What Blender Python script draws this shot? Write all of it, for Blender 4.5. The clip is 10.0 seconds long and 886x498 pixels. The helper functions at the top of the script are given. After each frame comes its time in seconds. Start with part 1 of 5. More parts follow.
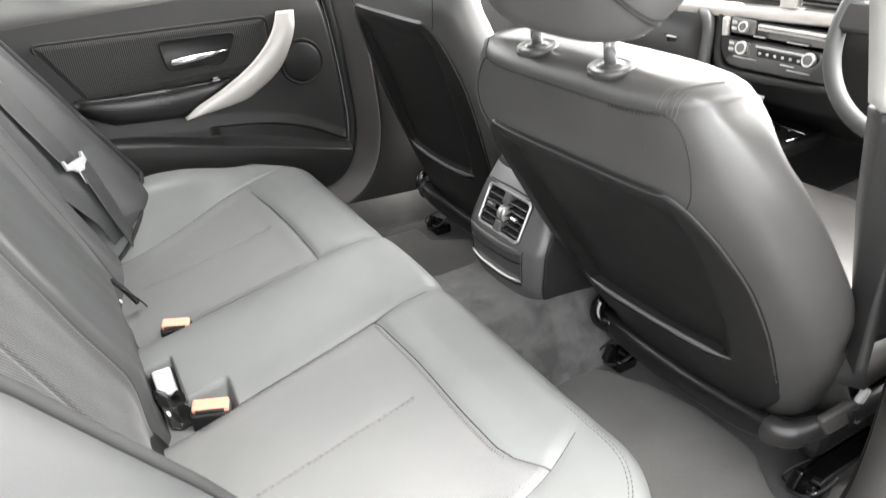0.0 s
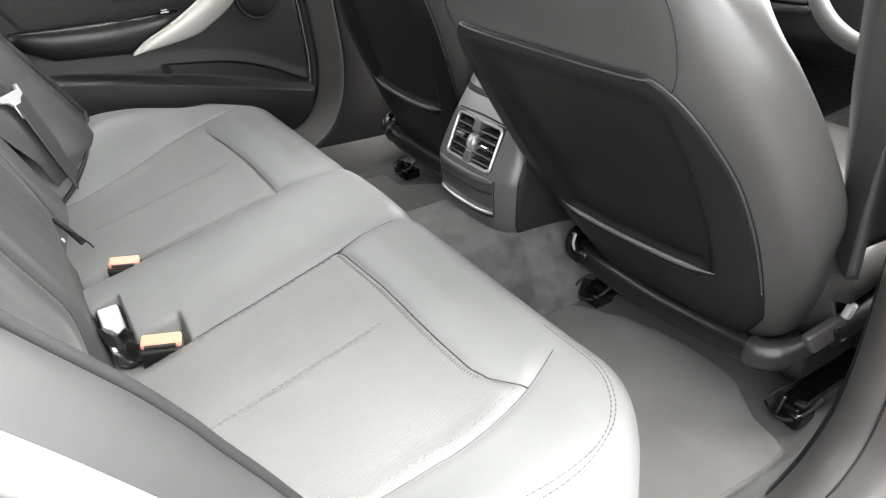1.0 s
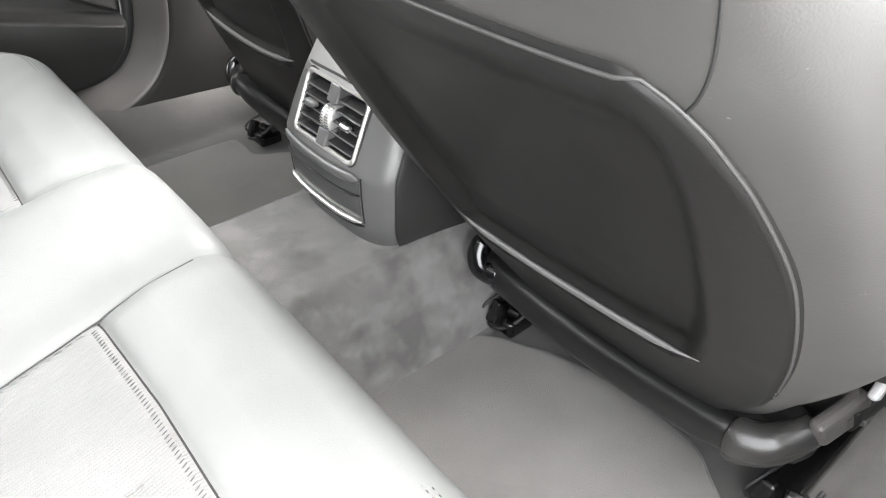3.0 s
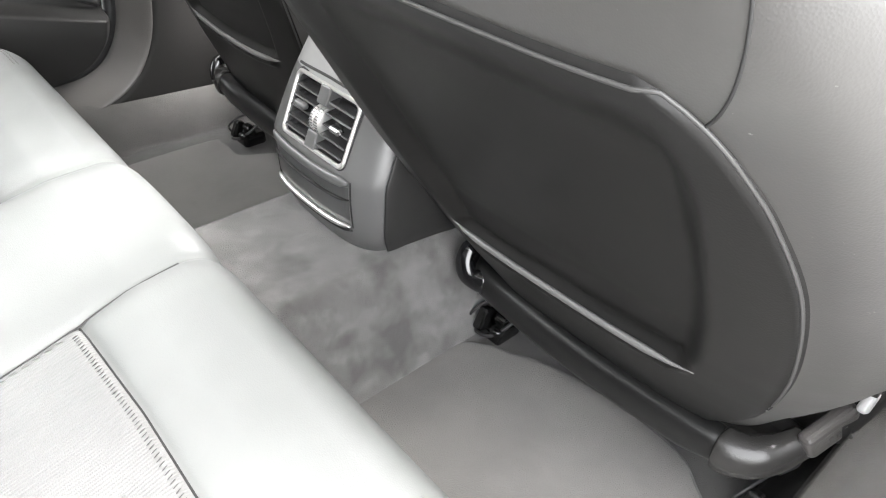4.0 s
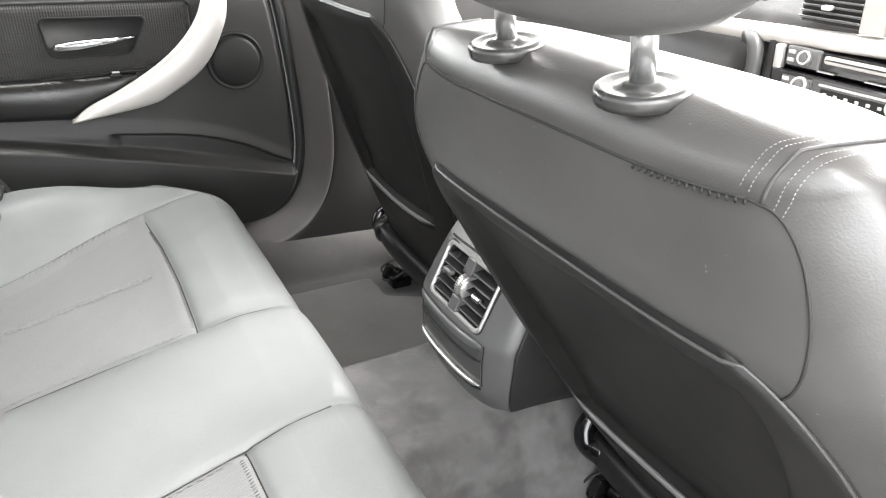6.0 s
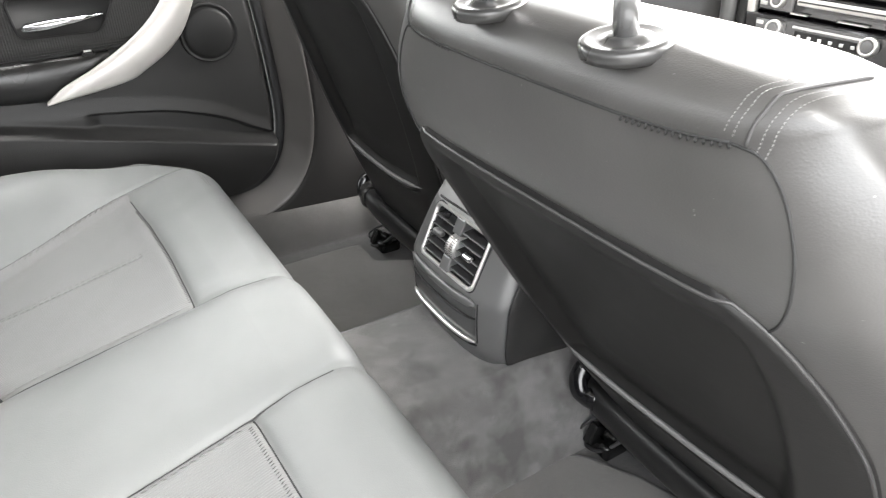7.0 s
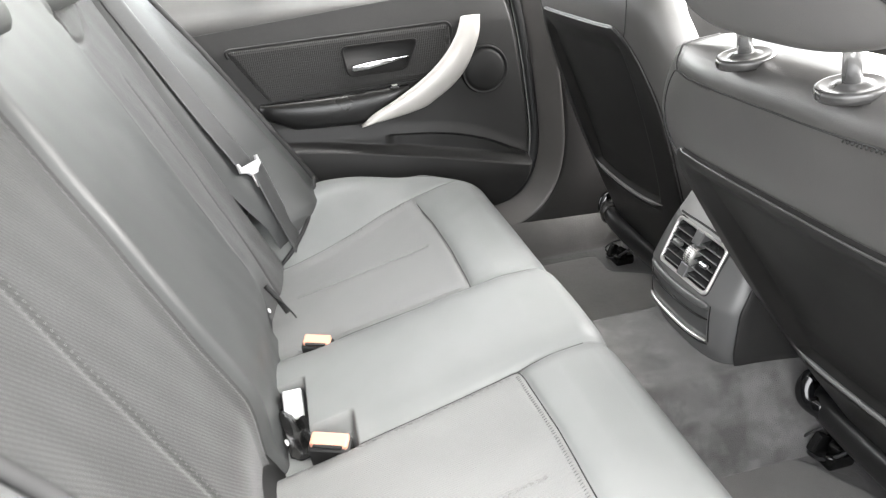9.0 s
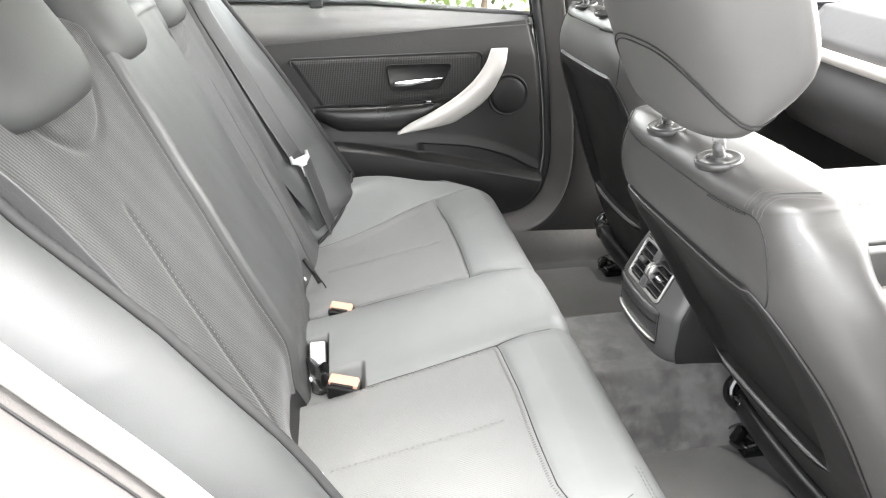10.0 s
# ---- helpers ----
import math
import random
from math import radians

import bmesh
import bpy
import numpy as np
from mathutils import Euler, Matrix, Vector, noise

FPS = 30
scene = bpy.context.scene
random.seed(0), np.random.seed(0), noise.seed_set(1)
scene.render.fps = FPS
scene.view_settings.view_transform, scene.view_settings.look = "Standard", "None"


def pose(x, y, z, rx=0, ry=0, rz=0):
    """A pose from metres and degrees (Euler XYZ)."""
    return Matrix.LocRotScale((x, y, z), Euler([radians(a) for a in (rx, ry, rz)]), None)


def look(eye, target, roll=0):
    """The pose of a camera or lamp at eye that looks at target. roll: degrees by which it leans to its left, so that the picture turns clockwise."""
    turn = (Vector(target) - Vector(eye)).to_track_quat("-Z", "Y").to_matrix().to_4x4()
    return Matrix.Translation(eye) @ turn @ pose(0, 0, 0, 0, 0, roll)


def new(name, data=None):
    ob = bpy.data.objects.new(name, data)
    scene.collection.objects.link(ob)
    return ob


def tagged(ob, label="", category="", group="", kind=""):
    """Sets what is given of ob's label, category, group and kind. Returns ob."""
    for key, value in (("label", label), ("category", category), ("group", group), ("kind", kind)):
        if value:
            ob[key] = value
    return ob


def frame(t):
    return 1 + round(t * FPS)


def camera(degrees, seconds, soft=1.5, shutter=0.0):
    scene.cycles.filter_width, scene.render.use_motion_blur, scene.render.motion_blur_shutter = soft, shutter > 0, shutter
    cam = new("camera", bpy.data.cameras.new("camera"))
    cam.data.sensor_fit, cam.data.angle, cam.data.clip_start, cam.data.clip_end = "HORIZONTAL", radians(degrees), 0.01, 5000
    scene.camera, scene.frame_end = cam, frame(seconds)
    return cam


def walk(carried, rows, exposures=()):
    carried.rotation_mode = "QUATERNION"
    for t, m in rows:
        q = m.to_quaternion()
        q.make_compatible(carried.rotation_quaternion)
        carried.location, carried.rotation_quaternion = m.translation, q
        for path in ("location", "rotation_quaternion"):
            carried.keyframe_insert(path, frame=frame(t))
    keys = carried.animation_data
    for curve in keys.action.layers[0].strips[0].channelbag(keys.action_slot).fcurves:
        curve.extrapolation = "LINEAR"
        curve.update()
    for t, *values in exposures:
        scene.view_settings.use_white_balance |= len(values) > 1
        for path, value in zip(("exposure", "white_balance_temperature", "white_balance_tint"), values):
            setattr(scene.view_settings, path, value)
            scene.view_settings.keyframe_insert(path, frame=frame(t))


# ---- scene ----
cam = camera(66.3, 10.0, soft=1.15, shutter=0.25)
PATH = [
    (0, (-0.445, -0.927, 0.938), (0.417, 0.604, -0.018), -2.4),
    (0.5, (-0.442, -0.919, 0.844), (0.42, 0.571, -0.174), -3.2),
    (1, (-0.432, -0.912, 0.844), (0.476, 0.545, -0.182), -2.3),
    (1.5, (-0.404, -0.899, 0.866), (0.552, 0.544, -0.135), -0.7),
    (2, (-0.298, -0.802, 0.807), (0.665, 0.534, -0.328), -0.6),
    (2.5, (-0.187, -0.692, 0.772), (0.848, 0.58, -0.373), -0.7),
    (2.7, (-0.169, -0.661, 0.763), (0.863, 0.557, -0.443), 0.2),
    (4, (-0.173, -0.628, 0.758), (0.918, 0.535, -0.449), 3.0),
    (4.5, (-0.184, -0.624, 0.785), (0.909, 0.669, -0.279), 3.7),
    (5, (-0.203, -0.627, 0.797), (0.791, 0.813, -0.173), 4.1),
    (5.5, (-0.214, -0.636, 0.828), (0.685, 0.893, -0.096), 2.1),
    (5.7, (-0.203, -0.647, 0.836), (0.672, 0.91, -0.065), 2.7),
    (6.8, (-0.218, -0.678, 0.851), (0.718, 0.804, -0.111), 0.1),
    (7, (-0.219, -0.668, 0.848), (0.686, 0.809, -0.152), -0.4),
    (7.5, (-0.255, -0.649, 0.845), (0.56, 0.871, -0.169), -0.2),
    (8, (-0.272, -0.649, 0.851), (0.423, 0.93, -0.161), -0.9),
    (8.5, (-0.299, -0.691, 0.879), (0.231, 0.99, -0.067), -2.1),
    (9, (-0.338, -0.818, 0.906), (0.004, 0.933, 0.003), -5.6),
    (9.5, (-0.371, -0.952, 0.936), (-0.096, 0.826, 0.063), -2.9),
    (9.8, (-0.358, -1.016, 0.989), (-0.076, 0.753, 0.101), -1.2),
    (10, (-0.345, -1.046, 1.005), (-0.079, 0.721, 0.107), -0.6),
]
walk(cam, [(t, look(eye, target, roll)) for t, eye, target, roll in PATH], exposures=[(0, 3.70), (0.5, 3.53), (1.5, 3.76), (2.0, 3.72), (2.5, 4.46), (2.8, 4.55), (4, 4.55), (4.6, 4.55), (5.3, 4.35), (7, 4.1), (8, 3.96), (8.5, 3.98), (9, 4.05), (10, 3.97)])

# ---- daylight: bright overcast sky ----
world = bpy.data.worlds.new("world")
scene.world = world
world.use_nodes = True
_nt = world.node_tree
_sky = _nt.nodes.new("ShaderNodeTexSky")
_sky.sky_type, _sky.sun_disc = "NISHITA", False
_sky.sun_elevation, _sky.sun_rotation = radians(64), radians(120)
_sky.air_density, _sky.dust_density = 1.0, 4.0
_hs = _nt.nodes.new("ShaderNodeHueSaturation")
_hs.inputs["Saturation"].default_value = 0.08
_nt.links.new(_sky.outputs[0], _hs.inputs["Color"])
_bg = _nt.nodes["Background"]
_nt.links.new(_hs.outputs[0], _bg.inputs[0])
_bg.inputs[1].default_value = 0.15
sun = new("sun", bpy.data.lights.new("sun", "SUN"))
sun.data.energy, sun.data.angle, sun.data.color = 0.65, radians(60), (1.0, 0.96, 0.9)
sun.matrix_world = look((0, 0, 0), (-0.22, 0.36, -0.90))


def sky_window(name, eye, target, width, height, power):
    """Sky light that comes in through one window's opening."""
    la = new(name, bpy.data.lights.new(name, "AREA"))
    la.data.shape, la.data.size, la.data.size_y, la.data.energy = "RECTANGLE", width, height, power
    la.data.color = (1.0, 0.975, 0.94)
    la.matrix_world = look(eye, target)


sky_window("rear_side_window_light", (-0.20, 0.72, 1.04), (-0.25, 0.0, 0.45), 0.75, 0.16, 0.20)
sky_window("front_side_window_light", (0.75, 0.74, 1.00), (0.45, 0.0, 0.40), 0.70, 0.22, 0.06)
sky_window("driver_window_light", (0.64, -0.74, 1.00), (0.25, -0.10, 0.50), 0.80, 0.22, 0.32)
sky_window("windscreen_light", (1.08, 0.0, 0.99), (0.2, 0.0, 0.50), 1.15, 0.44, 5.0)

# ---- materials ----


def mat(name, color, rough=0.5, metal=0.0, bump=(), vary=0.0, vary_scale=6.0, coat=0.0, sheen=0.0, spec=0.5):
    """bump: rows of (kind, scale, height in metres). vary: share by which the colour wanders."""
    m = bpy.data.materials.new(name)
    m.use_nodes = True
    nt = m.node_tree
    p = nt.nodes["Principled BSDF"]
    p.inputs["Base Color"].default_value = (*color, 1)
    p.inputs["Roughness"].default_value = rough
    p.inputs["Metallic"].default_value = metal
    p.inputs["Coat Weight"].default_value = coat
    p.inputs["Sheen Weight"].default_value = sheen
    tc = nt.nodes.new("ShaderNodeTexCoord")
    if vary:
        n = nt.nodes.new("ShaderNodeTexNoise")
        n.inputs["Scale"].default_value, n.inputs["Detail"].default_value = vary_scale, 6
        nt.links.new(tc.outputs["Object"], n.inputs["Vector"])
        r = nt.nodes.new("ShaderNodeMapRange")
        r.inputs["From Min"].default_value, r.inputs["From Max"].default_value = 0.3, 0.7
        r.inputs["To Min"].default_value, r.inputs["To Max"].default_value = 1 - vary, 1 + vary
        nt.links.new(n.outputs["Fac"], r.inputs["Value"])
        mul = nt.nodes.new("ShaderNodeVectorMath")
        mul.operation = "SCALE"
        mul.inputs[0].default_value = color
        nt.links.new(r.outputs[0], mul.inputs["Scale"])
        nt.links.new(mul.outputs[0], p.inputs["Base Color"])
        rr = nt.nodes.new("ShaderNodeMapRange")
        rr.inputs["To Min"].default_value, rr.inputs["To Max"].default_value = max(0.02, rough - 0.08), min(1, rough + 0.08)
        nt.links.new(n.outputs["Fac"], rr.inputs["Value"])
        nt.links.new(rr.outputs[0], p.inputs["Roughness"])
    p.inputs["Specular IOR Level"].default_value = spec
    last = None
    for kind, scale, height in bump:
        if kind == "noise":
            n = nt.nodes.new("ShaderNodeTexNoise")
            n.inputs["Scale"].default_value, n.inputs["Detail"].default_value = scale, 4
            out = n.outputs["Fac"]
        elif kind == "cells":
            n = nt.nodes.new("ShaderNodeTexVoronoi")
            n.inputs["Scale"].default_value = scale
            out = n.outputs["Distance"]
        else:
            n = nt.nodes.new("ShaderNodeTexWave")
            n.bands_direction = kind
            n.inputs["Scale"].default_value, n.inputs["Distortion"].default_value = scale, 0.6
            n.inputs["Detail Scale"].default_value = 4
            out = n.outputs["Fac"]
        nt.links.new(tc.outputs["Object"], n.inputs["Vector"])
        b = nt.nodes.new("ShaderNodeBump")
        b.inputs["Distance"].default_value = height
        nt.links.new(out, b.inputs["Height"])
        if last:
            nt.links.new(last.outputs[0], b.inputs["Normal"])
        last = b
    if last:
        nt.links.new(last.outputs[0], p.inputs["Normal"])
    return m


def tint(m, color, scale, low, high):
    """Blends a second colour in where a noise passes low, wholly from high."""
    nt = m.node_tree
    p = nt.nodes["Principled BSDF"]
    socket = p.inputs["Base Color"]
    mix = nt.nodes.new("ShaderNodeMix")
    mix.data_type = "RGBA"
    if socket.links:
        nt.links.new(socket.links[0].from_socket, mix.inputs["A"])
    else:
        mix.inputs["A"].default_value = socket.default_value
    mix.inputs["B"].default_value = (*color, 1)
    tc = nt.nodes.new("ShaderNodeTexCoord")
    n = nt.nodes.new("ShaderNodeTexNoise")
    n.inputs["Scale"].default_value, n.inputs["Detail"].default_value = scale, 3
    nt.links.new(tc.outputs["Object"], n.inputs["Vector"])
    r = nt.nodes.new("ShaderNodeMapRange")
    r.inputs["From Min"].default_value, r.inputs["From Max"].default_value = low, high
    nt.links.new(n.outputs["Fac"], r.inputs["Value"])
    nt.links.new(r.outputs[0], mix.inputs["Factor"])
    nt.links.new(mix.outputs["Result"], socket)
    return m


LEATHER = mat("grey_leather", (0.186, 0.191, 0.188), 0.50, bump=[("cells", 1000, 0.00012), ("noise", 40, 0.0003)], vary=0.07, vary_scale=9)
# bench leather again, darkened for the dimmer light on the front seats
LEATHER_FRONT_SHADED = mat("shaded_front_leather", (0.062, 0.060, 0.058), 0.38, bump=[("cells", 900, 0.00006), ("noise", 30, 0.0003)], vary=0.10, vary_scale=12, spec=0.75)
tint(LEATHER_FRONT_SHADED, (0.20, 0.196, 0.192), 260, 0.735, 0.80)
tint(LEATHER_FRONT_SHADED, (0.062, 0.060, 0.058), 34, 0.50, 0.72)
CUSHIONRIB = mat("ribbed_leather", (0.192, 0.192, 0.190), 0.48, bump=[("Y", 100, 0.0003), ("cells", 900, 0.0002)], vary=0.06)
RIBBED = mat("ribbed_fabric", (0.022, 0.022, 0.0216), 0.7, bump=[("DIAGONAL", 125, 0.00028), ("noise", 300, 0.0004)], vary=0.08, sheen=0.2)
DOORCLOTH = mat("door_cloth", (0.030, 0.0295, 0.029), 0.85, bump=[("X", 75, 0.0004), ("Z", 60, 0.0003), ("noise", 300, 0.0002)], vary=0.12, sheen=0.2)
SOFTPLASTIC = mat("soft_black_plastic", (0.024, 0.0236, 0.0232), 0.48, bump=[("cells", 700, 0.0002), ("noise", 60, 0.0004)], vary=0.08, vary_scale=14, spec=0.38)
HARDPLASTIC = mat("hard_black_plastic", (0.014, 0.014, 0.014), 0.55, bump=[("noise", 500, 0.0002)], vary=0.12, vary_scale=10, spec=0.3)
GREYPLASTIC = mat("warm_grey_plastic", (0.086, 0.081, 0.078), 0.32, bump=[("cells", 600, 0.0002)], vary=0.08, vary_scale=10)
COVER = mat("worn_grey_plastic", (0.030, 0.029, 0.028), 0.26, bump=[("cells", 700, 0.00012), ("noise", 120, 0.00008)], vary=0.12, vary_scale=14)
CONSOLE = mat("console_plastic", (0.075, 0.075, 0.076), 0.30, bump=[("cells", 700, 0.00015)], vary=0.08)
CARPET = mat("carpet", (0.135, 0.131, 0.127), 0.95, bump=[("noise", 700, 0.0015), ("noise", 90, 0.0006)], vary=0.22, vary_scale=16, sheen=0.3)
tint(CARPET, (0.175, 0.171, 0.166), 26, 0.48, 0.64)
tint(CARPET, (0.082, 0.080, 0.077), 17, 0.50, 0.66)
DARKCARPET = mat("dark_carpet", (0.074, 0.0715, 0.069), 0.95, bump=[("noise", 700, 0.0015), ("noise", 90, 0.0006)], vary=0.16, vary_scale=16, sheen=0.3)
MATCARPET = mat("mat_carpet", (0.165, 0.158, 0.151), 0.95, bump=[("noise", 800, 0.002), ("noise", 60, 0.001)], vary=0.14, vary_scale=10, sheen=0.3)
CHROME = mat("chrome", (0.75, 0.75, 0.76), 0.12, 1.0)
SATIN = mat("satin_silver", (0.66, 0.65, 0.635), 0.38, 0.85, bump=[("noise", 900, 0.00005)], vary=0.04)
GLOSSBLACK = mat("gloss_black", (0.006, 0.006, 0.007), 0.12, coat=0.5)
BLACK = mat("matt_black", (0.012, 0.012, 0.012), 0.6, vary=0.2)
RUBBER = mat("rubber", (0.018, 0.018, 0.019), 0.55, bump=[("noise", 200, 0.0004)], vary=0.1)
REDPLASTIC = mat("red_plastic", (0.78, 0.36, 0.25), 0.35, bump=[("noise", 200, 0.0001)], vary=0.05)
WHITEPLASTIC = mat("pale_grey_plastic", (0.55, 0.55, 0.55), 0.35, vary=0.05)
WEBBING = mat("belt_webbing", (0.030, 0.0305, 0.031), 0.42, bump=[("noise", 700, 0.0003)], vary=0.08, sheen=0.3)
THREAD = mat("thread", (0.19, 0.19, 0.187), 0.7, vary=0.1, vary_scale=60)
DARKTHREAD = mat("dark_seam", (0.02, 0.02, 0.02), 0.8, vary=0.1, vary_scale=60)
STEEL = mat("dark_steel", (0.008, 0.008, 0.008), 0.22, 0.0, vary=0.2, vary_scale=30)
PAINT = mat("black_car_paint", (0.008, 0.008, 0.009), 0.15, coat=0.8)
ROOFCLOTH = mat("headliner", (0.45, 0.44, 0.42), 0.9, bump=[("noise", 400, 0.0005)], vary=0.05)
ASPHALT = mat("worn_asphalt", (0.15, 0.148, 0.144), 0.9, bump=[("noise", 120, 0.006), ("cells", 60, 0.004)], vary=0.25, vary_scale=3)
LEAF = mat("leaf", (0.10, 0.14, 0.03), 0.6, vary=0.5, vary_scale=2)
BARK = mat("bark", (0.12, 0.09, 0.06), 0.9, bump=[("noise", 40, 0.01)], vary=0.3)
MARK = mat("pale_marking", (0.6, 0.6, 0.6), 0.5, vary=0.03)
BEZEL = mat("dark_bezel", (0.085, 0.084, 0.083), 0.28, 0.5, vary=0.05)
HANDLE = mat("satin_handle", (0.56, 0.54, 0.515), 0.40, 0.35, bump=[("noise", 900, 0.00005)], vary=0.04)
RAIL = mat("door_rail_plastic", (0.064, 0.063, 0.062), 0.62, bump=[("cells", 700, 0.0001)], vary=0.06)
# same leather as the cushion, darkened for the shade on the backrest
LEATHER_SHADED = mat("shaded_bench_leather", (0.052, 0.054, 0.0535), 0.48, bump=[("cells", 1100, 0.00008), ("noise", 40, 0.00015)], vary=0.07, vary_scale=9)
ARMREST = mat("armrest_plastic", (0.011, 0.011, 0.011), 0.30, bump=[("cells", 700, 0.0001)], vary=0.08)
FACIA = mat("console_facia", (0.13, 0.13, 0.13), 0.36, 0.2, bump=[("noise", 900, 0.00005)], vary=0.05)
PANEL = mat("seat_back_plastic", (0.012, 0.0117, 0.0114), 0.40, bump=[("cells", 650, 0.00006)], vary=0.12, vary_scale=8, spec=0.32)
PALETHREAD = mat("seat_thread", (0.20, 0.197, 0.192), 0.6, vary=0.1, vary_scale=60)
POST = mat("polished_post", (0.80, 0.80, 0.80), 0.22, 0.9, vary=0.03)
PUCKER = mat("gathered_thread", (0.06, 0.059, 0.058), 0.7, vary=0.1, vary_scale=60)
SEAM = mat("leather_seam", (0.030, 0.030, 0.030), 0.6, vary=0.1, vary_scale=60)
SLAT = mat("vent_slat_plastic", (0.03, 0.03, 0.031), 0.25, vary=0.05)
# front seat leather, lightened for the sky light that reaches the headrests
HEADREST_LIT = mat("lit_headrest_leather", (0.115, 0.112, 0.109), 0.45, bump=[("cells", 1000, 0.00012), ("noise", 30, 0.0003)], vary=0.08, vary_scale=12)
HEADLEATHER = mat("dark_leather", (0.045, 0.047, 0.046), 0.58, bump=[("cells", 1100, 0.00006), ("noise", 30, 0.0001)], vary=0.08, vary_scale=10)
CAP = mat("console_cap_plastic", (0.14, 0.139, 0.138), 0.36, 0.25, bump=[("cells", 900, 0.00006)], vary=0.05)
# cap plastic again, lightened for the window light on the upward faces
CAP_LIT = mat("lit_console_plastic", (0.33, 0.328, 0.325), 0.36, 0.2, bump=[("cells", 900, 0.00006)], vary=0.05)
STRIP = mat("flange_strip_plastic", (0.34, 0.33, 0.32), 0.42, 0.2, vary=0.08, vary_scale=12)
FLAP = mat("flap_plastic", (0.062, 0.062, 0.062), 0.36, bump=[("cells", 900, 0.00006)], vary=0.06)
TRIMGREY = mat("dark_trim_plastic", (0.016, 0.0152, 0.0148), 0.55, bump=[("cells", 600, 0.00012)], vary=0.08, vary_scale=10, spec=0.22)
EDGEGLINT = mat("panel_edge_highlight", (0.06, 0.059, 0.058), 0.30, vary=0.05)
POCKETGLINT = mat("pocket_highlight", (0.16, 0.158, 0.155), 0.32, vary=0.05)
SLEEVE = mat("black_sleeve", (0.012, 0.012, 0.012), 0.26, bump=[("noise", 60, 0.0015)], vary=0.1)
GLASS = bpy.data.materials.new("glass")
GLASS.use_nodes = True
_g = GLASS.node_tree.nodes["Principled BSDF"]
_g.inputs["Roughness"].default_value, _g.inputs["Transmission Weight"].default_value, _g.inputs["IOR"].default_value = 0.0, 1.0, 1.05
_g.inputs["Base Color"].default_value = (0.92, 0.95, 0.94, 1)

# ---- builders ----


def thing(name, label="", category="", group="", kind="", at=None):
    ob = new(name)
    ob.empty_display_size = 0.05
    if at is not None:
        ob.matrix_basis = at
    return tagged(ob, label, category, group, kind)


def link_mesh(name, me, material, parent=None, label=""):
    ob = new(name, me)
    me.materials.append(material)
    if parent is not None:
        ob.parent = parent
    if label:
        ob["label"] = label
    return ob


def solid(name, verts, faces, material, parent=None, label="", smooth=True):
    me = bpy.data.meshes.new(name)
    me.from_pydata([tuple(v) for v in verts], [], [tuple(f) for f in faces])
    me.validate()
    if smooth:
        me.polygons.foreach_set("use_smooth", [True] * len(me.polygons))
    me.update()
    return link_mesh(name, me, material, parent, label)


def part(name, bm, material, parent=None, label="", smooth=True):
    bmesh.ops.recalc_face_normals(bm, faces=bm.faces)
    me = bpy.data.meshes.new(name)
    bm.to_mesh(me)
    bm.free()
    if smooth:
        me.polygons.foreach_set("use_smooth", [True] * len(me.polygons))
    return link_mesh(name, me, material, parent, label)


def sheet(name, fn, nu, nv, material, parent=None, label="", thick=0.0, u=(0, 1), v=(0, 1)):
    """A curved sheet: fn takes arrays U, V and gives X, Y, Z. thick: metres, to the back of its normals."""
    uu, vv = np.meshgrid(np.linspace(*u, nu), np.linspace(*v, nv), indexing="ij")
    x, y, z = fn(uu, vv)
    pts = np.stack([np.broadcast_to(a, uu.shape) for a in (x, y, z)], -1).reshape(-1, 3)
    i, j = np.meshgrid(np.arange(nu - 1), np.arange(nv - 1), indexing="ij")
    a = (i * nv + j).ravel()
    faces = np.stack([a, a + nv, a + nv + 1, a + 1], 1)
    if thick:
        grid = pts.reshape(nu, nv, 3)
        n = np.cross(np.gradient(grid, axis=0), np.gradient(grid, axis=1))
        n /= np.linalg.norm(n, axis=-1, keepdims=True) + 1e-12
        back = (grid - thick * n).reshape(-1, 3)
        k = nu * nv
        ring = [r * nv for r in range(nu)] + [(nu - 1) * nv + c for c in range(1, nv)] + [r * nv + nv - 1 for r in range(nu - 2, -1, -1)] + list(range(nv - 2, 0, -1))
        rim = [(p, p + k, q + k, q) for p, q in zip(ring, ring[1:] + ring[:1])]
        pts = np.concatenate([pts, back])
        faces = np.concatenate([faces, faces[:, ::-1] + k, np.array(rim)])
    return solid(name, pts.tolist(), faces.tolist(), material, parent, label)


def loft(name, rings, material, parent=None, label="", cap=True, smooth=True):
    """Closed rings, all with as many points, joined into one body."""
    rings = np.asarray(rings, float)
    n, m = rings.shape[:2]
    faces = [(a * m + b, a * m + (b + 1) % m, (a + 1) * m + (b + 1) % m, (a + 1) * m + b) for a in range(n - 1) for b in range(m)]
    if cap:
        faces += [tuple(range(m))[::-1], tuple((n - 1) * m + b for b in range(m))]
    return solid(name, rings.reshape(-1, 3).tolist(), faces, material, parent, label, smooth)


def smoothed(points, steps=6):
    """A Catmull-Rom curve through the points."""
    p = np.asarray(points, float)
    p = np.concatenate([[2 * p[0] - p[1]], p, [2 * p[-1] - p[-2]]])
    out = []
    for k in range(1, len(p) - 2):
        for t in np.linspace(0, 1, steps, endpoint=False):
            a, b, c, d = p[k - 1 : k + 3]
            out.append(0.5 * (2 * b + (c - a) * t + (2 * a - 5 * b + 4 * c - d) * t * t + (3 * b - a - 3 * c + d) * t**3))
    return np.array(out + [p[-2]])


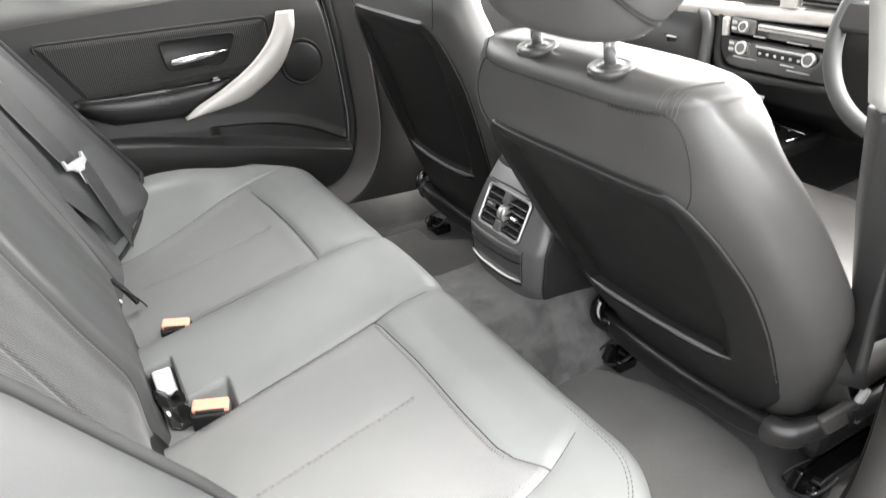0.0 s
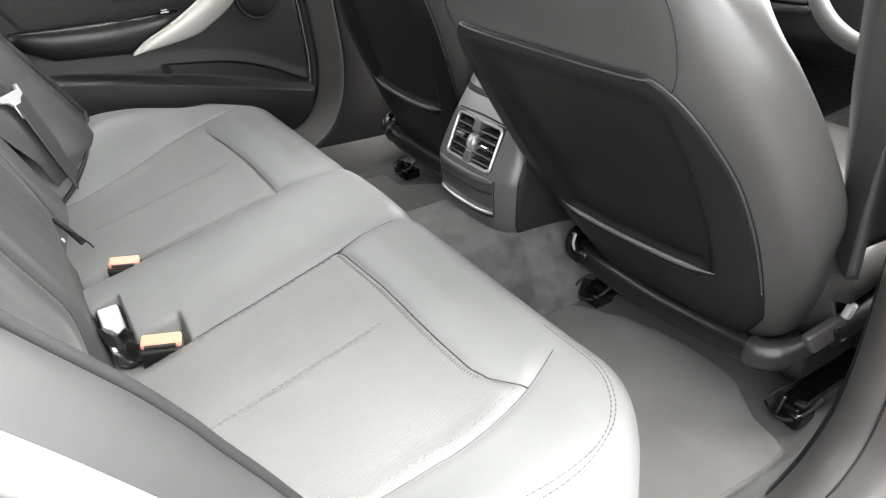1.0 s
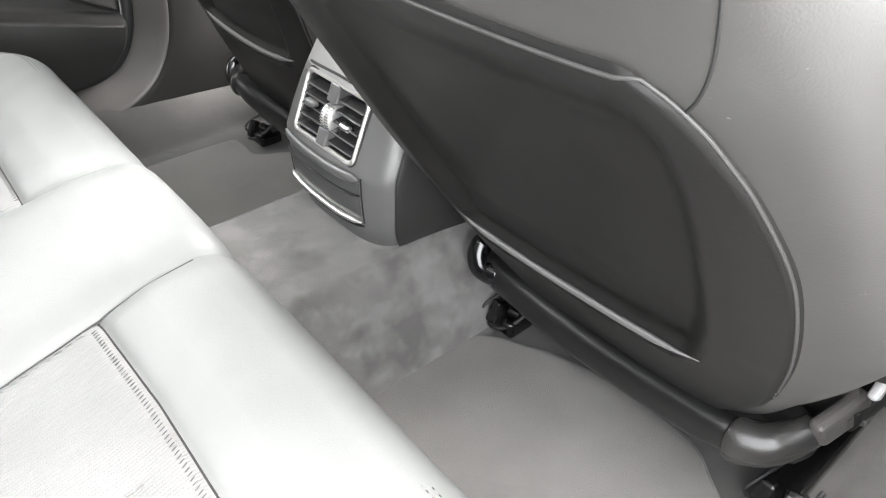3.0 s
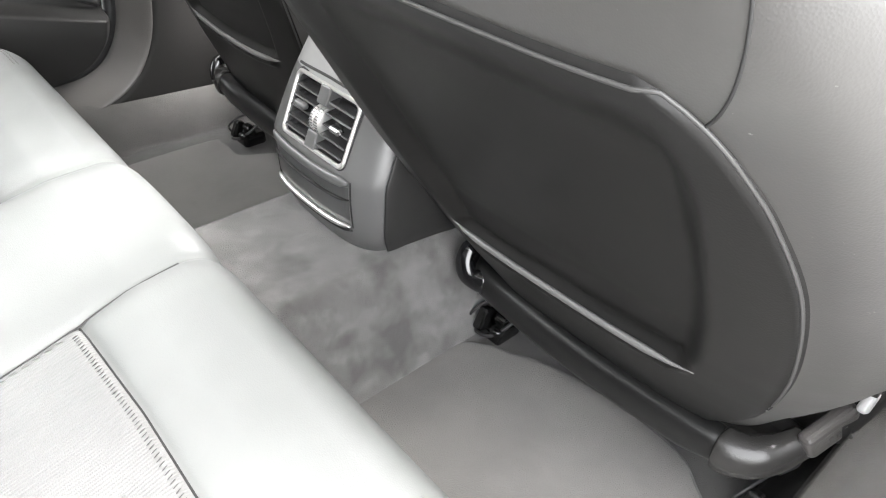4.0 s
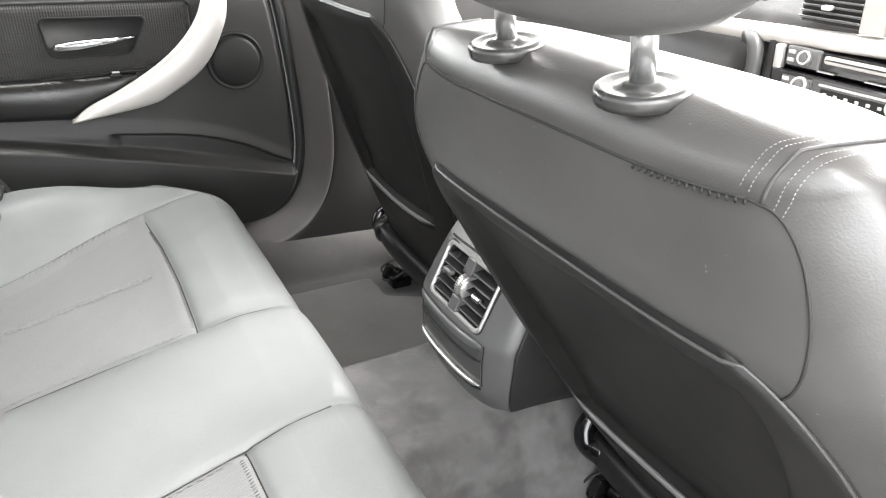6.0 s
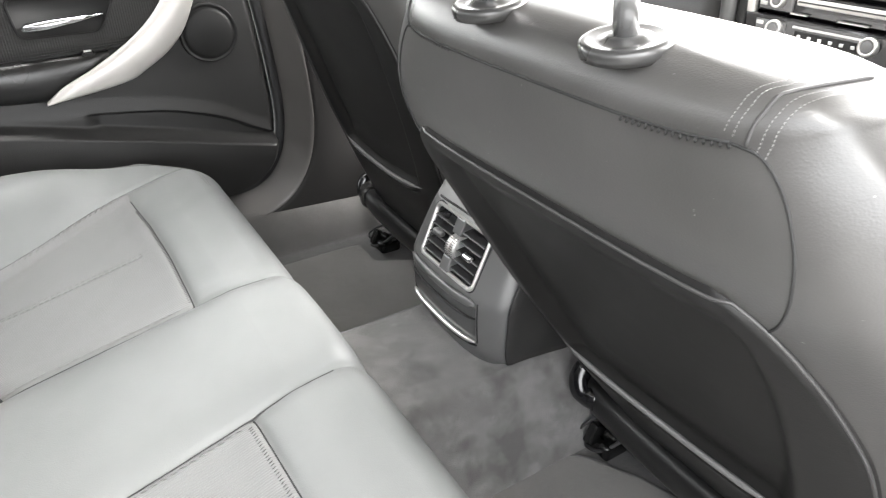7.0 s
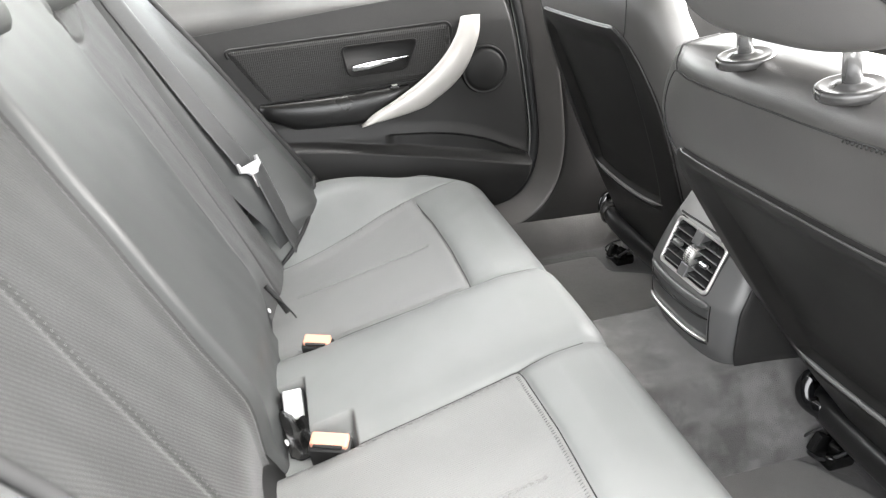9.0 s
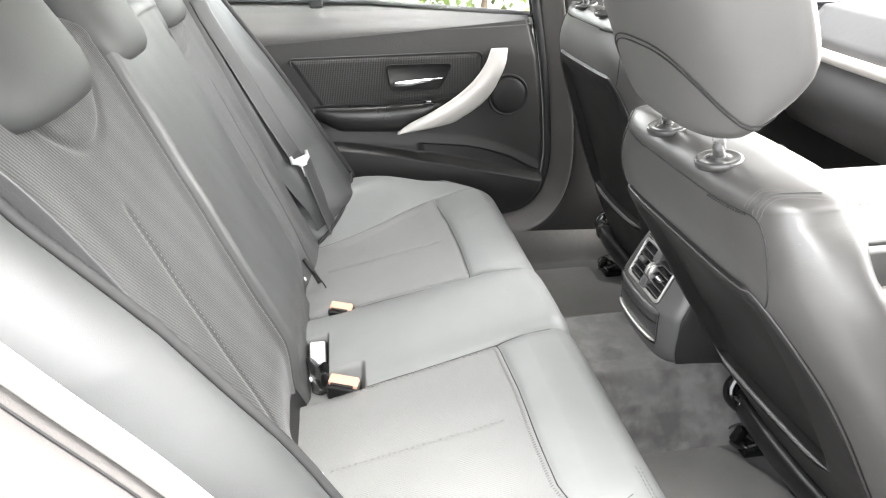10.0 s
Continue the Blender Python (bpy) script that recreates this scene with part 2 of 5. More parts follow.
def sweep(name, path, profile, material, parent=None, label="", up=(0, 0, 1), closed=True):
    """A profile of (side, up) pairs carried along a path."""
    path, up = np.asarray(path, float), np.asarray(up, float)
    d = np.gradient(path, axis=0)
    d /= np.linalg.norm(d, axis=1, keepdims=True) + 1e-12
    side = np.cross(d, up)
    side /= np.linalg.norm(side, axis=1, keepdims=True) + 1e-12
    top = np.cross(side, d)
    prof = np.asarray(profile, float)
    if prof.ndim == 2:
        prof = np.broadcast_to(prof, (len(path), *prof.shape))
    rings = path[:, None] + prof[..., :1] * side[:, None] + prof[..., 1:] * top[:, None]
    return loft(name, rings, material, parent, label)


def round_profile(a, b=None, n=12, power=2.0):
    t = np.linspace(0, 2 * np.pi, n, endpoint=False)
    b = a if b is None else b
    c, s = np.cos(t), np.sin(t)
    return np.stack([a * np.sign(c) * abs(c) ** (2 / power), b * np.sign(s) * abs(s) ** (2 / power)], 1)


def tube(name, path, r, material, parent=None, label="", up=(0, 0, 1), n=10):
    return sweep(name, path, round_profile(r, n=n), material, parent, label, up)


def block(name, size, material, parent=None, label="", at=None, bevel=0.004, seg=2):
    bm = bmesh.new()
    bmesh.ops.create_cube(bm, size=1.0)
    bmesh.ops.scale(bm, vec=size, verts=bm.verts)
    if bevel:
        bmesh.ops.bevel(bm, geom=list(bm.edges), offset=min(bevel, min(size) * 0.45), segments=seg, profile=0.5, affect="EDGES")
    ob = part(name, bm, material, parent, label, smooth=False)
    if at is not None:
        ob.matrix_basis = at
    return ob


def lathe(name, rows, material, parent=None, label="", at=None, n=32):
    """Rows of (radius, height) turned round z."""
    t = np.linspace(0, 2 * np.pi, n, endpoint=False)
    rings = [[(r * c, r * s, h) for c, s in zip(np.cos(t), np.sin(t))] for r, h in rows]
    ob = loft(name, rings, material, parent, label)
    if at is not None:
        ob.matrix_basis = at
    return ob


def plate(name, outline, material, parent=None, label="", thick=0.01, at=None, bevel=0.0, smooth=False):
    """A flat piece with the outline (x, y), thick along z."""
    bm = bmesh.new()
    f = bm.faces.new([bm.verts.new((x, y, 0)) for x, y in outline])
    top = bmesh.ops.extrude_face_region(bm, geom=[f])
    bmesh.ops.translate(bm, vec=(0, 0, thick), verts=[g for g in top["geom"] if isinstance(g, bmesh.types.BMVert)])
    if bevel:
        edges = [e for e in bm.edges if abs(e.verts[0].co.z - thick) < 1e-6 and abs(e.verts[1].co.z - thick) < 1e-6]
        bmesh.ops.bevel(bm, geom=edges, offset=bevel, segments=3, profile=0.5, affect="EDGES")
    ob = part(name, bm, material, parent, label, smooth)
    if at is not None:
        ob.matrix_basis = at
    return ob


def step(x, a, b):
    t = np.clip((x - a) / (b - a), 0, 1)
    return t * t * (3 - 2 * t)


def bell(x, width):
    return np.exp(-((x / width) ** 2))


def wander(x, y, scale, seed):
    """Slow waves of about +-1."""
    rng = np.random.RandomState(seed)
    out = 0
    for _ in range(6):
        k, ph = rng.normal(size=2) * scale, rng.uniform(0, 6.28)
        out = out + np.sin(k[0] * x + k[1] * y + ph)
    return out / 3.0


def rounded(corners, r, n=6):
    """A polygon of (x, z) with its corners rounded."""
    out, c = [], [np.array(p, float) for p in corners]
    for k in range(len(c)):
        a, b, d = c[k - 1], c[k], c[(k + 1) % len(c)]
        p, q = b + (a - b) / np.linalg.norm(a - b) * r, b + (d - b) / np.linalg.norm(d - b) * r
        out += [tuple((1 - t) ** 2 * p + 2 * t * (1 - t) * b + t * t * q) for t in np.linspace(0, 1, n)]
    return out


def inside(poly, x, z):
    """Which of the points lie in the polygon."""
    hit = np.zeros(np.shape(x), bool)
    for (x0, z0), (x1, z1) in zip(poly, poly[1:] + poly[:1]):
        hit ^= ((z0 > z) != (z1 > z)) & (x < (x1 - x0) * (z - z0) / ((z1 - z0) or 1e-9) + x0)
    return hit


def trimmed(ob, poly, keep=False):
    """Takes away the faces of a side panel within the outline (x, z), or those without."""
    bm = bmesh.new()
    bm.from_mesh(ob.data)
    mid = np.array([f.calc_center_median() for f in bm.faces])
    gone = inside(poly, mid[:, 0], mid[:, 2])
    bm.faces.ensure_lookup_table()
    bmesh.ops.delete(bm, geom=[bm.faces[k] for k in np.where(gone != keep)[0]], context="FACES")
    bm.to_mesh(ob.data)
    bm.free()
    return ob


def basis(origin, ex, ey, ez):
    m = Matrix.Identity(4)
    for c, v in enumerate((ex, ey, ez)):
        v = Vector(v).normalized()
        for r in range(3):
            m[r][c] = v[r]
    m.translation = Vector(origin)
    return m

# ---- the car's floor, sides and roof ----
FLOOR = 0.095


def floor_height(x, y):
    """Footwells with the raised tunnel between them, kicked up under the rear bench."""
    tunnel = 0.155 * np.where(y > 0, 1 - step(y, 0.088, 0.128), 1 - step(-y, 0.105, 0.185))
    tunnel = tunnel + 0.085 * step(abs(y), 0.60, 0.68)
    return FLOOR + tunnel + 0.004 * wander(x, y, 9, 3) * step(abs(y), 0.05, 0.2)


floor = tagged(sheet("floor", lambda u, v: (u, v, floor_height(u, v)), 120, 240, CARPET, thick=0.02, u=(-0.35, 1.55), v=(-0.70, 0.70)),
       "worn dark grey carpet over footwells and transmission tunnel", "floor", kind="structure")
# the footwells are darker than the tunnel
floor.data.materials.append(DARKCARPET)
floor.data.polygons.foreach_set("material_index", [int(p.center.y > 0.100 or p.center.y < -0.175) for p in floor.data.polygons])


def side_trim(s):
    """The sill and B-pillar trim round the front and foot of a rear door opening; s: 1 left, -1 right."""
    rear = [(-0.80, 1.06), (-0.70, 0.91), (-0.61, 0.765), (-0.52, 0.63), (-0.42, 0.47), (-0.33, 0.33), (-0.24, 0.235)]
    if s < 0:
        rear = [(-0.78, 1.06), (-0.68, 0.91), (-0.605, 0.81), (-0.55, 0.733), (-0.49, 0.648), (-0.42, 0.53), (-0.35, 0.41), (-0.28, 0.30), (-0.21, 0.24)]
    front = [(0.085, 0.213), (0.164, 0.232), (0.208, 0.285), (0.226, 0.36), (0.224, 0.45), (0.208, 0.60)]
    if s < 0:
        front = [(0.085, 0.200), (0.182, 0.208), (0.232, 0.248), (0.244, 0.32), (0.236, 0.42), (0.212, 0.58)]
    edge = smoothed(rear + [(-0.10, 0.215)] + front + [(0.18, 0.76), (0.14, 0.95), (0.10, 1.10)], 16)
    d = np.gradient(edge, axis=0)
    d /= np.linalg.norm(d, axis=1, keepdims=True)
    out = np.stack([d[:, 1], -d[:, 0]], 1)      # away from the opening
    base = np.full(len(edge), 0.715) if s > 0 else 0.675 + 0.015 * step(edge[:, 0], -0.2, 0.15)

    def along(a, b):
        deep = b * np.where(np.logical_and(s < 0, b < -0.008), 1.55 - 0.45 * step(edge[:, 0], -0.25, 0.12), 1.0)
        return np.stack([edge[:, 0] + out[:, 0] * a, s * (base + deep), edge[:, 1] + out[:, 1] * a], 1)

    prof = [(0.0, 0.035), (0.0, 0.004), (0.0005, 0.002), (0.004, -0.006), (0.012, -0.013), (0.026, -0.023), (0.042, -0.035), (0.056, -0.047), (0.066, -0.056), (0.074, -0.0605), (0.079, -0.0615), (0.0795, -0.0613), (0.0795, -0.0605), (0.0795, 0.03)]
    prof = [(a * 0.62, b * 0.85 if b < 0 else b) for a, b in prof]
    if s < 0:
        prof = [(-0.002, 0.075), (-0.006, 0.050), (-0.006, 0.030), (-0.0035, 0.0225), (-0.0035, 0.0205), (-0.005, 0.014), (-0.003, 0.004), (0.003, -0.006), (0.011, -0.014), (0.020, -0.021), (0.029, -0.027), (0.034, -0.030), (0.036, -0.030), (0.036, 0.03)]
    trim = thing("sill_trim_left" if s > 0 else "sill_trim_right", "warm grey moulded plastic sill and pillar trim", "trim", kind="structure")
    loft("moulding", np.stack([along(a, b) for a, b in prof], 1), GREYPLASTIC, trim)
    if s < 0:
        tube("groove", along(-0.0046, 0.0215), 0.0012, HARDPLASTIC, trim, "thin dark groove", up=(0, 1, 0), n=6)
        inner = [(0.0362, 0.0), (0.0362, -0.0305), (0.046, -0.036), (0.058, -0.041), (0.068, -0.044), (0.072, -0.044), (0.072, 0.0)]
        loft("inner_strip", np.stack([along(a, b) for a, b in inner], 1)[70:], TRIMGREY, trim, "dark inner strip of the sill")
    if s > 0:
        cover = [(0.047, -0.035), (0.047, -0.0505), (0.060, -0.053), (0.10, -0.055), (0.20, -0.056), (0.30, -0.055), (0.30, -0.045)]
        loft("lower_cover", np.stack([along(a, b) for a, b in cover], 1)[84:], TRIMGREY, trim, "dark plastic pillar foot")
    # rubber seal in the opening's edge
    if s > 0:
        tube("door_seal", along(-0.006, 0.007), 0.013, RUBBER, trim, "black rubber door seal", up=(0, 1, 0))
    # painted flange and outer body edge of the opening
    shells = [(0.020 if s > 0 else 0.034, 0.075 if s > 0 else 0.100, 0.026, PAINT, "black painted body edge")]
    if s > 0:
        shells.append((-0.004, 0.040, 0.014, PAINT, "black painted door flange"))
    for a, b, w, material, note in shells:
        sweep("flange", along(a, b), round_profile(w, w * 0.8, 12, 2.6), material, trim, note, up=(0, 1, 0))
    wide = 0.007 if s > 0 else 0.011
    sweep("flange_strip", along(-0.016 - (wide - 0.007), 0.030 if s > 0 else 0.012)[:88], round_profile(wide, 0.004, 10, 3), STRIP, trim, "pale flange strip", up=(0, 1, 0))
    return edge, out, trim


edge_l, out_l, trim_l = side_trim(1)
edge_r, out_r, trim_r = side_trim(-1)


def pillar(s, parent):
    def face(u, v):
        z = 0.10 + v * 1.0
        lo = 0.335 - 0.13 * step(z, 0.45, 1.1)
        hi = 0.50 - 0.20 * step(z, 0.35, 1.1)
        x = lo + (hi - lo) * u
        y = 0.662 + 0.012 * u
        return x, s * y, z
    sheet("pillar_cover", face, 14, 40, TRIMGREY, parent, "dark plastic B-pillar cover", thick=0.02 * s)


pillar(1, trim_l)
pillar(-1, trim_r)


def pillar_lining(u, v):
    """The grey plastic lining of the right B-pillar, seen edge on from the door."""
    z = 0.40 + 0.70 * v
    inner = np.interp(z, [0.40, 0.49, 0.56, 0.642, 0.74, 0.87, 1.10], [0.292, 0.270, 0.245, 0.216, 0.192, 0.137, 0.06])
    outer = np.interp(z, [0.40, 0.45, 0.60, 0.76, 0.95, 1.10], [0.252, 0.246, 0.228, 0.200, 0.16, 0.12])
    x = np.where(u < 0.25, inner + 0.13 * (1 - u / 0.25), inner + (outer - inner) * (u - 0.25) / 0.75)
    y = np.where(u < 0.25, -0.625 + 0.06 * u, -0.61 - 0.034 * (u - 0.25) / 0.75)
    return x, y, z


sheet("pillar_lining", pillar_lining, 24, 30, SOFTPLASTIC, trim_r, "dark grey plastic pillar lining", thick=-0.012, v=(0.05, 0.49))
sheet("upper_lining", pillar_lining, 24, 30, ROOFCLOTH, trim_r, "pale upper pillar lining", thick=-0.012, v=(0.496, 1))

# roof, its lining, the far ends and the glass
tagged(sheet("ceiling", lambda u, v: (u, v, 1.18 - 0.25 * (v / 0.75) ** 4 * 0.4 - 0.06 * ((u - 0.1) / 1.0) ** 2), 30, 20, ROOFCLOTH, thick=0.03, u=(-0.80, 0.62), v=(-0.62, 0.62)),
       "pale cloth headliner under the roof", "ceiling", kind="structure")
for s, nm in ((1, "left"), (-1, "right")):
    rail = thing("roof_rail_" + nm, "pale roof rail and window pillars", "roof rail", kind="structure")
    tube("rail", smoothed([(1.65, s * 0.66, 0.78), (1.1, s * 0.63, 1.06), (0.5, s * 0.62, 1.15), (-0.2, s * 0.62, 1.16), (-0.75, s * 0.6, 1.10), (-1.25, s * 0.58, 0.90)], 6), 0.045, GREYPLASTIC, rail, "grey trimmed roof rail")
    block("body_side", (1.3, 0.05, 1.0), PAINT, rail, "black painted front door side", pose(1.0, s * 0.80, 0.28), 0.02)
    sheet("front_door_panel", lambda u, v: (0.30 + 1.15 * u, s * (0.70 + 0.03 * np.sin(3 * v)), 0.12 + 0.62 * v), 10, 12, SOFTPLASTIC, rail, "dark front door lining", thick=0.03 * s)
    block("rear_quarter", (0.55, 0.06, 0.75), PAINT, rail, "black painted rear quarter", pose(-1.05, s * 0.74, 0.40), 0.02)
tagged(block("bulkhead", (0.05, 1.5, 0.8), BLACK, None, "", pose(1.6, 0, 0.35)), "dark bulkhead behind the dashboard", "bulkhead", kind="structure")
tagged(block("parcel_shelf", (0.45, 1.25, 0.03), SOFTPLASTIC, None, "", pose(-0.92, 0, 0.80)), "dark cloth parcel shelf behind the rear seat", "shelf", kind="structure")
tagged(block("boot_wall", (0.04, 1.3, 0.8), BLACK, None, "", pose(-1.12, 0, 0.40)), "dark boot wall behind the seat", "wall", kind="structure")


# ---- the closed left rear door ----
door = thing("door_1", "closed rear door lined in black plastic and cloth", "door", kind="structure")


_LEDGE = smoothed([(-0.70, 0.456), (-0.62, 0.455), (-0.36, 0.450), (-0.108, 0.402), (0.10, 0.352), (0.178, 0.333), (0.22, 0.326)], 10)
_POCKET = smoothed([(-0.70, 0.471), (-0.62, 0.470), (-0.36, 0.465), (-0.119, 0.442), (0.0, 0.426), (0.09, 0.398), (0.155, 0.364), (0.195, 0.345), (0.22, 0.332)], 10)


def door_face(x, z):
    """How far inwards (towards the cabin) the lining stands from y = 0.70."""
    up = step(z, 0.66, 0.74)
    inward = -0.014 * up
    # map pocket ledge along the lower third, falling forwards
    ledge, top = np.interp(x, _LEDGE[:, 0], _LEDGE[:, 1]), np.interp(x, _POCKET[:, 0], _POCKET[:, 1])
    lid = step(x, -0.155, -0.125)
    inward = inward + 0.032 * step(x, -0.62, -0.30) * (1 - step(z, ledge - 0.006, ledge + 0.012)) * step(z, ledge - 0.16, ledge - 0.02)
    inward = inward + 0.010 * (1 - step(z, top - 0.012, top + 0.030)) * step(x, -0.62, -0.40)
    # the pocket's opening behind the ledge
    inward = inward - 0.013 * lid * step(z, ledge - 0.004, ledge + 0.006) * (1 - step(z, top - 0.006, top + 0.001))
    return inward


_DF = smoothed([(0.06, 0.216), (0.12, 0.227), (0.168, 0.248), (0.201, 0.288), (0.216, 0.345), (0.2195, 0.413), (0.198, 0.618), (0.168, 0.754)], 8)


def door_lining(u, v):
    zb = 0.222
    z = zb + v * (0.70 + 0.048 * u - zb)
    front = np.interp(z, _DF[:, 1], _DF[:, 0]) - 0.014
    x = -0.66 + (front + 0.66) * u
    return x, 0.70 - door_face(x, z) + 0.02 * step(u, 0.985, 1.0), z


BOWL = rounded([(-0.222, 0.652), (-0.054, 0.650), (-0.088, 0.587), (-0.214, 0.587)], 0.016)
trimmed(sheet("lining", door_lining, 200, 330, SOFTPLASTIC, door, thick=0.025), BOWL)
sheet("upper_rail", lambda u, v: (-0.66 + 0.82 * u, 0.717 - 0.010 * np.sin(np.pi * np.clip(v * 2, 0, 1)) + 0.060 * v**1.4, np.interp(-0.66 + 0.82 * u, [-0.66, 0.16], [0.688, 0.734]) + v * np.interp(-0.66 + 0.82 * u, [-0.66, -0.27, 0.16], [0.122, 0.084, 0.019])), 40, 12, RAIL, door, "soft grey upper door rail", thick=0.02)


def insert_face(u, v):
    lo = np.interp(u, [0, 0.12, 0.5, 1], [0.548, 0.545, 0.556, 0.565])
    z = lo + (0.674 - lo) * v
    x = -0.465 + 0.075 * (1 - v) * (1 - u) + 0.485 * u
    edge = np.minimum(np.minimum(u, 1 - u) * 0.48, np.minimum(v, 1 - v) * 0.11)
    return x, 0.699 - 0.006 * step(edge, 0.0, 0.012), z


insert = trimmed(sheet("cloth_insert", insert_face, 160, 60, DOORCLOTH, door, "black ribbed cloth insert", thick=0.01), BOWL)
trimmed(insert, rounded([(-0.468, 0.673), (0.021, 0.673), (0.021, 0.564), (-0.388, 0.546)], 0.018), keep=True)
tube("insert_seam", [(x, 0.6935, z) for x, z in rounded([(-0.468, 0.675), (0.024, 0.677), (0.024, 0.562), (-0.390, 0.543)], 0.020)][:19], 0.0028, DARKTHREAD, insert, "dark groove", up=(0, 1, 0), n=6)


def armrest_face(u, v):
    a = v * np.pi
    x = -0.415 + 0.33 * u
    drop = np.interp(u, [0, 0.2, 0.7, 1], [0.03, 0.065, 0.075, 0.05])
    bulge = 0.028 * np.sin(np.pi * np.clip(u, 0.02, 0.98)) ** 0.4
    return x, 0.70 - bulge * np.sin(a) ** 0.7, 0.552 - drop * (1 - np.cos(a)) / 2


sheet("armrest", armrest_face, 50, 24, ARMREST, door, "padded black armrest")
block("switch", (0.022, 0.012, 0.008), GLOSSBLACK, door, "window switch", pose(-0.12, 0.672, 0.556, 10, 0, 5), 0.003)
block("switch_mark", (0.012, 0.006, 0.001), MARK, door, "", pose(-0.12, 0.670, 0.561, 10, 0, 5), 0)

# satin pull handle: a crescent that widens upwards
_in = smoothed([(0.044, 0.685), (0.028, 0.65), (0.003, 0.618), (-0.03, 0.588), (-0.071, 0.560), (-0.125, 0.530), (-0.173, 0.507), (-0.203, 0.484)], 5)
_ou = smoothed([(0.088, 0.685), (0.082, 0.65), (0.067, 0.617), (0.045, 0.580), (0.014, 0.548), (-0.03, 0.520), (-0.074, 0.500), (-0.204, 0.479)], 5)
_rings = []
for k, (a, b) in enumerate(zip(_in, _ou)):
    f = k / (len(_in) - 1)
    lift = 0.010 + 0.042 * math.sin(math.pi * min(1, 0.05 + f * 0.70)) ** 0.7
    c, d = (a + b) / 2, (b - a) / 2
    _rings.append([(c[0] + d[0] * math.cos(t), 0.698 - lift * 0.75 - 0.010 * math.sin(t), c[1] + d[1] * math.cos(t)) for t in np.linspace(0, 2 * math.pi, 14, endpoint=False)])
loft("pull_handle", _rings, HANDLE, door, "satin silver curved pull handle")

# inner handle in its bowl
_mid = np.mean(BOWL, axis=0)
bowl = loft("handle_bowl", [[(_mid[0] + (x - _mid[0]) * k, y, _mid[1] + (z - _mid[1]) * k) for x, z in BOWL] for k, y in ((1.05, 0.6925), (1.045, 0.6895), (1.0, 0.6890), (0.975, 0.6920), (0.95, 0.702), (0.88, 0.714), (0.7, 0.719), (0.02, 0.720))], HARDPLASTIC, door, "dark recessed bowl")
loft("door_handle", [[(x, 0.685 + 0.008 * math.cos(t) - 0.010 * math.sin(math.pi * f), 0.604 + 0.014 * f + h * math.sin(t)) for t in np.linspace(0, 2 * math.pi, 10, endpoint=False)]
                     for f, x, h in [(0, -0.208, 0.003), (0.1, -0.203, 0.008), (0.35, -0.17, 0.0085), (0.7, -0.12, 0.0055), (1.0, -0.080, 0.0025)]], CHROME, bowl, "chrome door release handle")

# loudspeaker grille
spk = pose(0.096, 0.699, 0.561, 90, 0, 0)
lathe("speaker_grille", [(0.0005, 0.010), (0.040, 0.009), (0.046, 0.006), (0.049, 0.002), (0.0505, 0.008), (0.054, 0.008), (0.056, -0.004)], HARDPLASTIC, door, "round black speaker grille", spk, 48)

# window: sill seal, glass, frame post
sheet("window_seal", lambda u, v: (-0.66 + 0.83 * u, 0.768 + 0.02 * v, np.interp(-0.66 + 0.83 * u, [-0.66, -0.27, 0.17], [0.806, 0.792, 0.748]) + 0.012 * np.sin(np.pi * v)), 30, 6, RUBBER, door, "black window seal", thick=0.006)
win = thing("window_1", "clear rear door window with a dark divider", "window", kind="structure")
pane = block("pane", (0.84, 0.004, 0.34), GLASS, win, "", pose(-0.24, 0.742, 0.95, -12, 0, 0), 0)
pane.visible_shadow = False
block("divider", (0.032, 0.02, 0.36), RUBBER, win, "black divider bar", pose(-0.385, 0.765, 0.965, -12, 0, 0), 0.004)

# ---- the right rear door, standing open ----
door_r = thing("door_2", "open rear door lined in black plastic", "door", kind="structure", at=pose(0.235, -0.765, 0, 0, 0, -102))
block("skin", (0.82, 0.05, 0.80), PAINT, door_r, "black painted skin", pose(0.44, 0.035, 0.33), 0.02, 3)
sheet("lining", lambda u, v: (0.03 + 0.78 * u, 0.0 - 0.02 * np.sin(np.pi * u) * np.sin(np.pi * v) - 0.025 * bell(v - 0.62, 0.06) * step(u, 0.1, 0.3), -0.02 + 0.74 * v), 30, 40, SOFTPLASTIC, door_r, "dark door lining", thick=0.02)
tube("window_frame", smoothed([(0.02, 0.03, 0.72), (0.06, 0.05, 0.92), (0.16, 0.09, 1.05), (0.45, 0.12, 1.08), (0.75, 0.11, 0.98), (0.84, 0.06, 0.74)], 6), 0.016, PAINT, door_r, "black window frame")

from mathutils.bvhtree import BVHTree

# ---- rear bench ----
bench = thing("rear_bench", "grey leather rear bench with three places and stitched inserts", "car seat")


_SL = smoothed([(-0.50, 0.430), (-0.44, 0.430), (-0.38, 0.434), (-0.29, 0.463), (-0.20, 0.508), (-0.13, 0.530), (-0.06, 0.536), (0.0, 0.536)], 8)
_SR = smoothed([(-0.50, 0.455), (-0.44, 0.470), (-0.30, 0.505), (-0.21, 0.517), (-0.153, 0.520), (-0.083, 0.508), (-0.02, 0.480), (0.0, 0.470)], 8)


def seam_inner(x):
    """Half width of the middle place."""
    return np.interp(x, [-0.45, -0.35, -0.20, -0.115, -0.01], [0.132, 0.130, 0.124, 0.118, 0.110])


def seam_outer(x, y):
    """Where the inserts meet the outer wings."""
    left = np.interp(x, _SL[:, 0], _SL[:, 1])
    right = np.interp(x, _SR[:, 0], _SR[:, 1])
    return np.where(y > 0, left, right)


